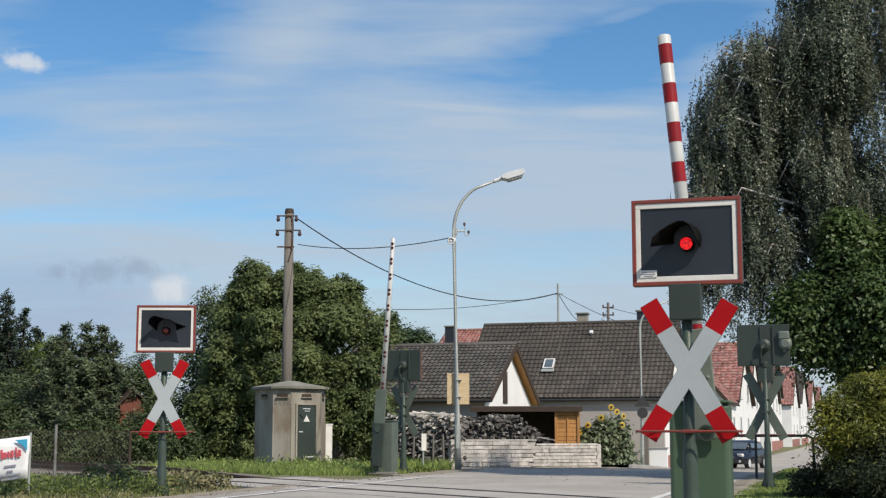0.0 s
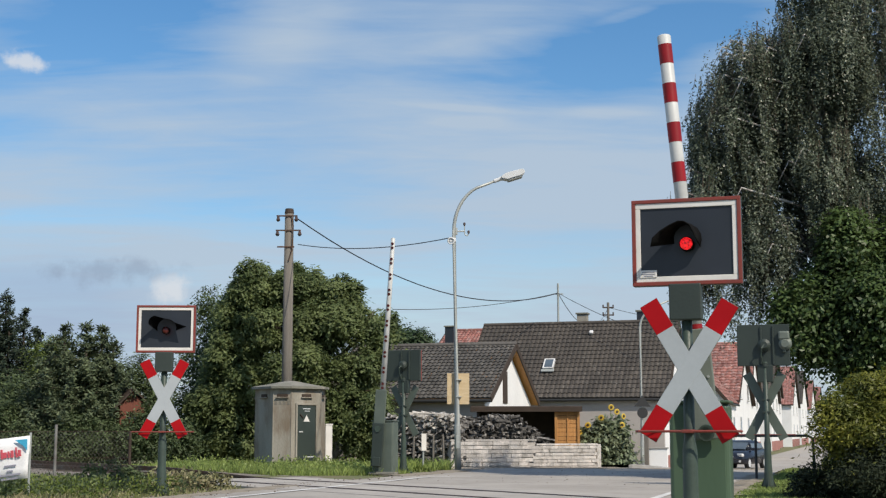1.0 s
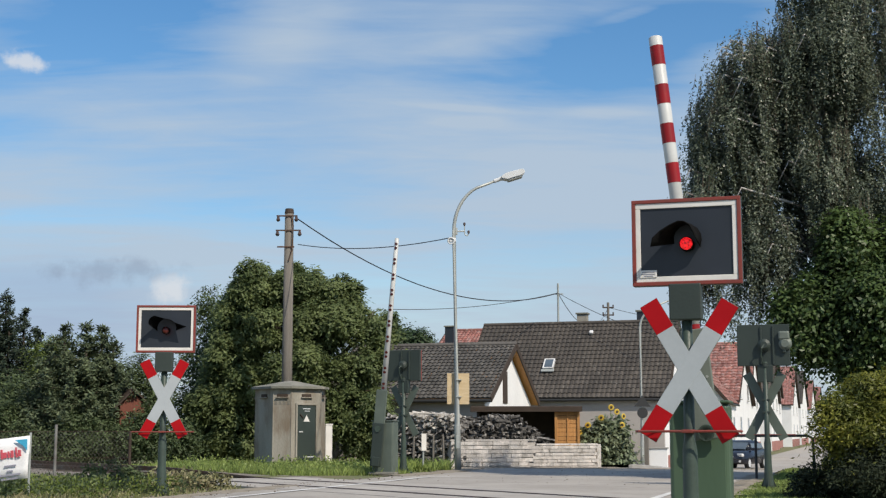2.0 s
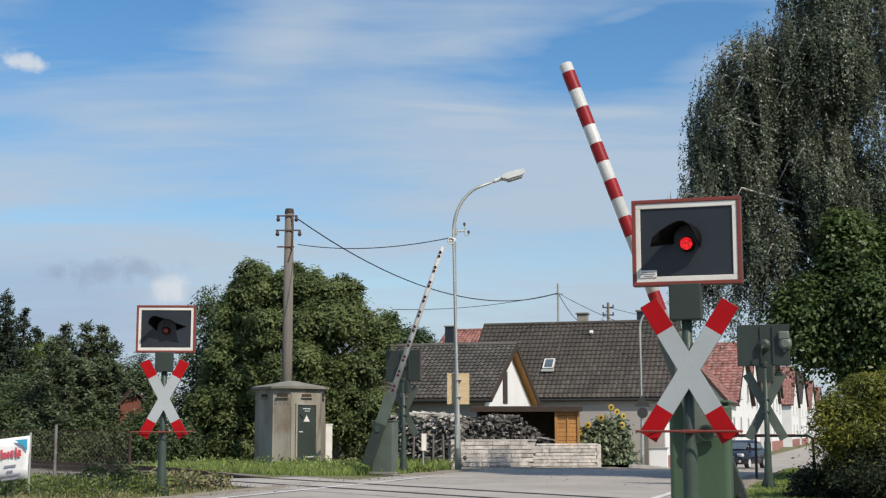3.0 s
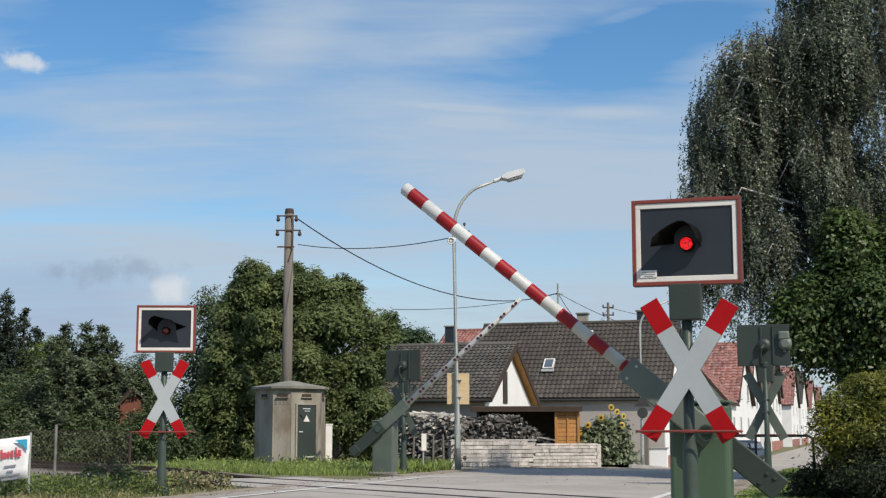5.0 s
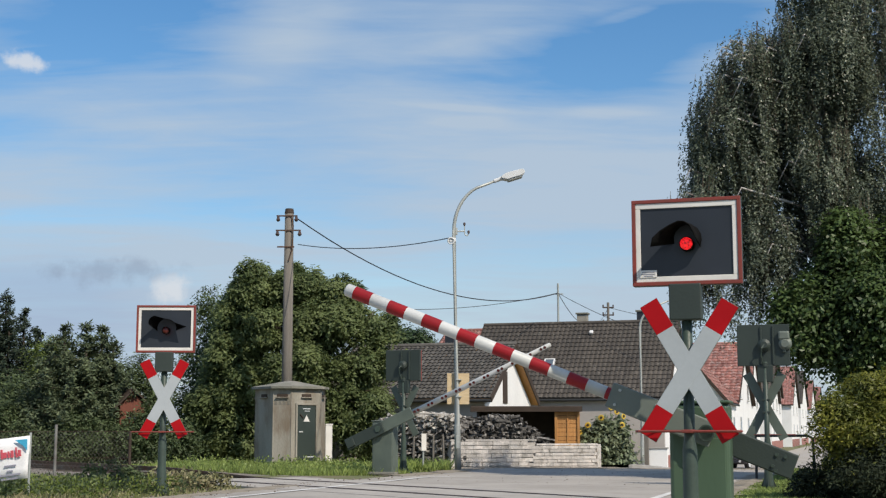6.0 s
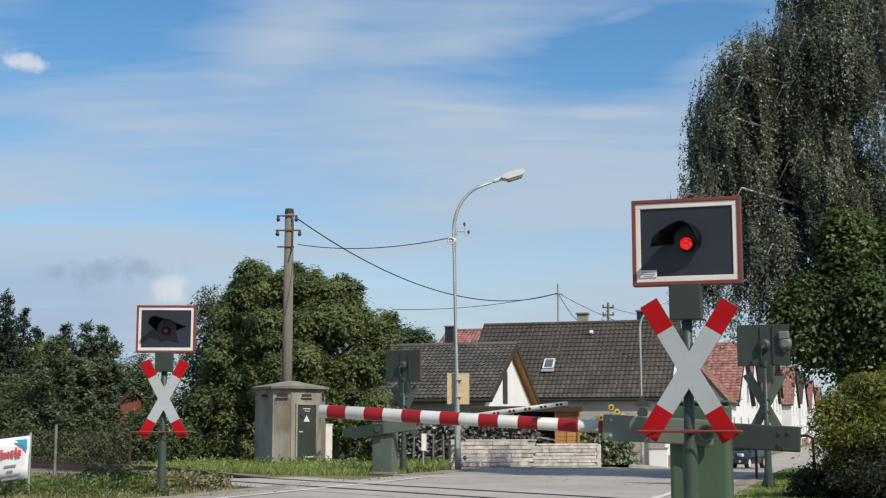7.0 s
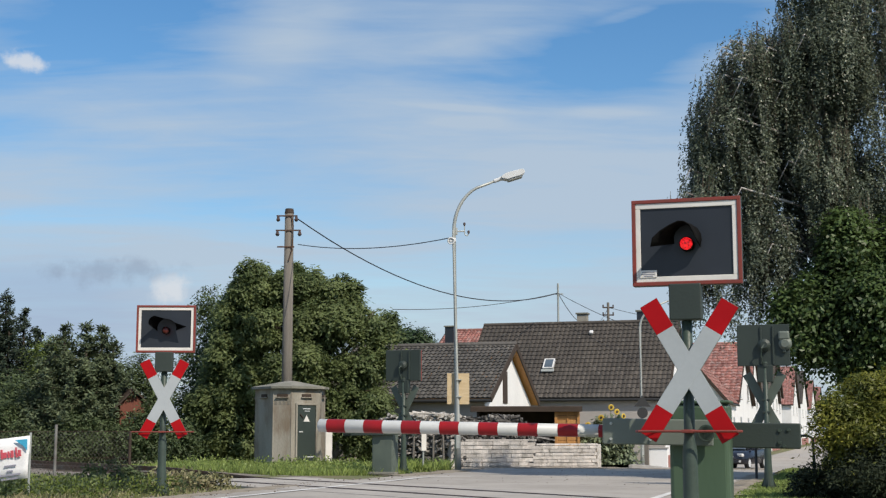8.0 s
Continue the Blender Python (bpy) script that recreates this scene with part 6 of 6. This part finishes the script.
for x, y, h, r, lab, seed, mat in ((-19.4, 60.0, 7.3, 2.6, "tall dark fir tree behind the hedge", 81, None), (-18.75, 60.6, 6.5, 2.0, "dark fir tree with a ragged top", 83, None),
                                   (-20.3, 61.0, 7.0, 2.0, "dark fir tree with a ragged top", 84, None), (-18.1, 60.2, 5.7, 1.8, "dark fir tree with a ragged top", 86, None),
                                   (-19.0, 59.3, 5.9, 2.0, "tall dark fir tree behind the hedge", 89, None),
                                   (-13.3, 47.6, 4.75, 1.9, "broad spruce among the hedge trees", 85, L_SPRUCE), (-12.45, 47.3, 4.85, 1.6, "pointed spruce among the hedge trees", 87, L_SPRUCE),
                                   (-12.0, 47.7, 4.7, 1.6, "pointed spruce among the hedge trees", 88, L_SPRUCE), (-11.55, 47.5, 4.35, 1.5, "young spruce among the hedge trees", 90, L_SPRUCE),
                                   (-13.9, 47.9, 4.1, 1.7, "broad spruce among the hedge trees", 91, L_SPRUCE), (-12.9, 46.9, 3.7, 1.7, "broad spruce among the hedge trees", 92, L_SPRUCE)):
    fir((x, y, 0), h, r, lab, seed, mat)

ph = thing("garden_hut", (-11.0, 47.6, 0.05), 35, "small red-brown wooden garden hut in the hedge", "hut")
part("wall", extrude([(-0.45, 0), (0.45, 0), (0.45, 1.9), (0, 2.35), (-0.45, 1.9)], 0.9, "y"), material("red_brown_boards", (0.17, 0.055, 0.035), (0.12, 0.04, 0.025), size=0.3, stretch=(8, 8, 0.5)), ph)
for sg in (-1, 1):
    part("roof", moved(slab((0, 0, 0), (0.95, 1.15, 0.05)), Matrix.Translation((sg * 0.36, 0, 2.10)) @ Matrix.Rotation(radians(44 * sg), 4, "Y")), M_WOODD, ph)
part("sill", slab((0.1, -0.47, 1.45), (0.5, 0.06, 0.05)), M_WHITE, ph)


def grass(name, label, count, area, lo, hi, mat, seed, keep=None, lean=0.25, width=0.012):
    """Single blades as thin triangles over a stretch of ground."""
    rng = np.random.default_rng(seed)
    x0, x1, y0, y1 = area
    x, y = rng.uniform(x0, x1, count), rng.uniform(y0, y1, count)
    if keep is not None:
        k = keep(x, y)
        x, y = x[k], y[k]
    patch = 0.55 + 0.45 * np.sin(1.7 * x + 0.9 * y) * np.cos(1.1 * y - 0.6 * x) + rng.normal(size=len(x)) * 0.25
    h = lo + (hi - lo) * np.clip(patch, 0, 1) * rng.uniform(0.5, 1.0, len(x))
    n = len(x)
    s = RX * x + RY * y
    t = np.clip((s - 36) / 34, 0, 1)
    z = -0.9 * t * t * (3 - 2 * t) - 0.04
    a = rng.uniform(0, 2 * math.pi, n)
    w = width * rng.uniform(0.6, 1.4, n)
    lx, ly = rng.normal(size=n) * lean * h, rng.normal(size=n) * lean * h
    v = np.empty((n, 4, 3))
    v[:, 0] = np.stack([x - np.cos(a) * w, y - np.sin(a) * w, z], axis=1)
    v[:, 1] = np.stack([x + np.cos(a) * w, y + np.sin(a) * w, z], axis=1)
    v[:, 2] = np.stack([x + lx * 0.4 + np.cos(a) * w * 0.7, y + ly * 0.4 + np.sin(a) * w * 0.7, z + h * 0.6], axis=1)
    v[:, 3] = np.stack([x + lx, y + ly, z + h], axis=1)
    f = np.arange(n)[:, None] * 4
    tri = np.concatenate([f + np.array([[0, 1, 2]]), f + np.array([[0, 2, 3]])]).tolist()
    return tagged(raw(name, v.reshape(-1, 3).tolist(), tri, mat), label, "grass", kind="stuff")


def off_track(x, y):
    d = (x - T0.x) * TN.x + (y - T0.y) * TN.y
    n = RY * x - RX * y
    return (np.abs(d) > 2.2) & ((n < -10.35) | (n > -2.0))


grass("verge_grass", "lush green grass in front of the hut", 60000, (-8.5, -0.8, 33.0, 44.0), 0.05, 0.26, L_GRASS, 91, lambda x, y: off_track(x, y) & ((RY * x - RX * y) < -10.6))
grass("weeds", "dry weeds and tall grass round the fence", 9000, (-9.5, -3.6, 20.0, 27.0), 0.03, 0.20, L_WEED, 92, off_track, 0.4, 0.014)
grass("wild_grass", "green wild grass along the track", 34000, (-14, -4, 19.8, 44.0), 0.02, 0.11, L_GRASS, 93, off_track, 0.35, 0.015)
grass("tall_grass", "tall unmown grass at the foot of the firewood", 5000, (-1.7, 0.2, 36.2, 38.6), 0.08, 0.42, L_GRASS, 101, None, 0.35, 0.012)
grass("lawn", "short sunlit lawn beside the barrier", 60000, (2.6, 9.5, 14.5, 26.0), 0.03, 0.10, L_GRASS, 94, off_track, 0.4, 0.008)
grass("lawn", "short grass between the road and the hedge", 30000, (4.8, 10.5, 26.0, 40.0), 0.03, 0.12, L_GRASS, 96, off_track, 0.4, 0.012)
grass("rush_tuft", "long ornamental grass at the shrub's foot", 2200, (6.15, 6.9, 22.3, 23.2), 0.10, 0.42, L_HEDGE, 95, None, 0.35, 0.010)
rng = np.random.default_rng(97)
wp = np.stack([rng.uniform(-9.5, -4.1, 7000), rng.uniform(20.6, 27, 7000), 0.24 * rng.random(7000) ** 1.6], axis=1)
wp = wp[off_track(wp[:, 0], wp[:, 1]) & (np.sin(2.3 * wp[:, 0] + 0.7) * np.cos(1.9 * wp[:, 1]) + rng.normal(size=7000) * 0.25 > -0.05)]
tagged(leaf_cloud("weed_leaves", wp, 0.075, 0.04, L_HEDGE, None, 98, -0.3), "leafy weeds along the wire fence", "weeds", kind="stuff")
wq = np.stack([rng.uniform(-8.5, -1.2, 5000), rng.uniform(33.5, 42, 5000), 0.30 * rng.random(5000) ** 1.5], axis=1)
wq = wq[off_track(wq[:, 0], wq[:, 1]) & ((RY * wq[:, 0] - RX * wq[:, 1]) < -10.6) & (np.sin(1.9 * wq[:, 0]) * np.cos(1.3 * wq[:, 1]) + rng.normal(size=5000) * 0.3 > 0.1)]
tagged(leaf_cloud("weed_leaves", wq, 0.09, 0.05, L_GRASS, None, 99, -0.3), "broad-leaved weeds in the grass before the hut", "weeds", kind="stuff")
wr = np.stack([rng.uniform(-8.2, -4.3, 5200), rng.uniform(20.4, 22.6, 5200), 0.30 * rng.random(5200) ** 1.3], axis=1)
wr = wr[off_track(wr[:, 0], wr[:, 1]) & (np.sin(3.1 * wr[:, 0]) * np.cos(2.7 * wr[:, 1]) + rng.normal(size=5200) * 0.3 > 0.15)]
tagged(leaf_cloud("weed_leaves", wr, 0.07, 0.03, L_LIME, None, 102, -0.5), "light green weeds along the verge", "weeds", kind="stuff")
stone = bmesh.new()
bmesh.ops.create_icosphere(stone, subdivisions=1, radius=0.5)
sv = np.array([v.co[:] for v in stone.verts])
sf_ = [tuple(q.index for q in f.verts) for f in stone.faces]
stone.free()
rng = np.random.default_rng(120)
gv, gf = [], []
for k in range(900):
    u_ = rng.random()
    if k % 3 == 0:
        x, y = plan(-10.4 + rng.normal() * 0.35, rng.uniform(14, 37))
    elif k % 3 == 1:
        x, y = -0.6 + 5.6 * u_ + rng.normal() * 0.2, 38.4 + 2.6 * u_ + rng.normal() * 0.3
    else:
        x, y = plan(rng.uniform(-10, -2.5), rng.uniform(26, 42))
    r = rng.uniform(0.012, 0.04) * (0.6 if k % 3 == 2 else 1)
    o = len(gv)
    gv += (sv * r * rng.uniform(0.6, 1.3, 3) + np.array((x, y, ground_z(x, y) + 0.3 * r))).tolist()
    gf += [tuple(o + q for q in t) for t in sf_]
tagged(raw("gravel", gv, gf, M_BALLAST), "loose grey stones on the asphalt edges", "gravel", kind="stuff")


# ---- what moves: the booms sink, the lamps flash in turn ----
def motions():
    lift_a = [(0.0, 85.2), (1.75, 85.2), (2.1, 83.0), (2.5, 77.9), (3.0, 70.3), (3.5, 62.75), (4.0, 55.85), (4.5, 48.2), (5.0, 39.7), (5.5, 30.9),
              (6.0, 22.0), (6.25, 16.0), (6.5, 10.3), (6.75, 6.1), (7.0, 3.25), (7.25, 1.75), (7.5, 0.95), (8.0, 1.1)]
    walk(boom_a, [(t, pose(0, 0, 0.996, 0, a, 0)) for t, a in lift_a])
    lift_b = [(0.0, 86.2), (1.75, 86.2), (2.1, 84.0), (2.5, 78.3), (3.0, 70.2), (3.5, 62.15), (4.0, 55.5), (4.5, 48.6), (5.0, 41.0), (5.5, 33.0),
              (6.0, 24.9), (6.5, 16.0), (6.75, 11.2), (7.0, 7.3), (7.25, 4.4), (7.5, 1.6), (7.75, 0.8), (8.0, 0.6)]
    walk(boom_b, [(t, pose(0, 0, 1.085, 0, a, 0)) for t, a in lift_b])
    spin = 1.0 / 30.0

    def flash(lamp, lit, edges):
        """Half turns of the drum, three steps each: the lit face shows, then the dark one."""
        at = lamp.location.copy()
        angle = 0.0 if lit else 180.0
        rows = [(0.0, angle)]
        for e in edges:
            rows += [(e, angle), (e + spin, angle + 60), (e + 2 * spin, angle + 120), (e + 3 * spin, angle + 180)]
            angle += 180
        if rows[-1][0] < 8.0:
            rows.append((8.0, angle))
        walk(lamp, [(t, pose(at.x, at.y, at.z, 0, 0, a)) for t, a in rows])

    on, off = [0.80 + 0.99 * k for k in range(8)], [0.233 + 0.992 * k for k in range(8)]
    both = sorted(on + off)
    flash(lamp_a, True, both)
    flash(lamp_b, False, both)
    flash(lamp_c, True, both)
    flash(lamp_d, False, both)


motions()
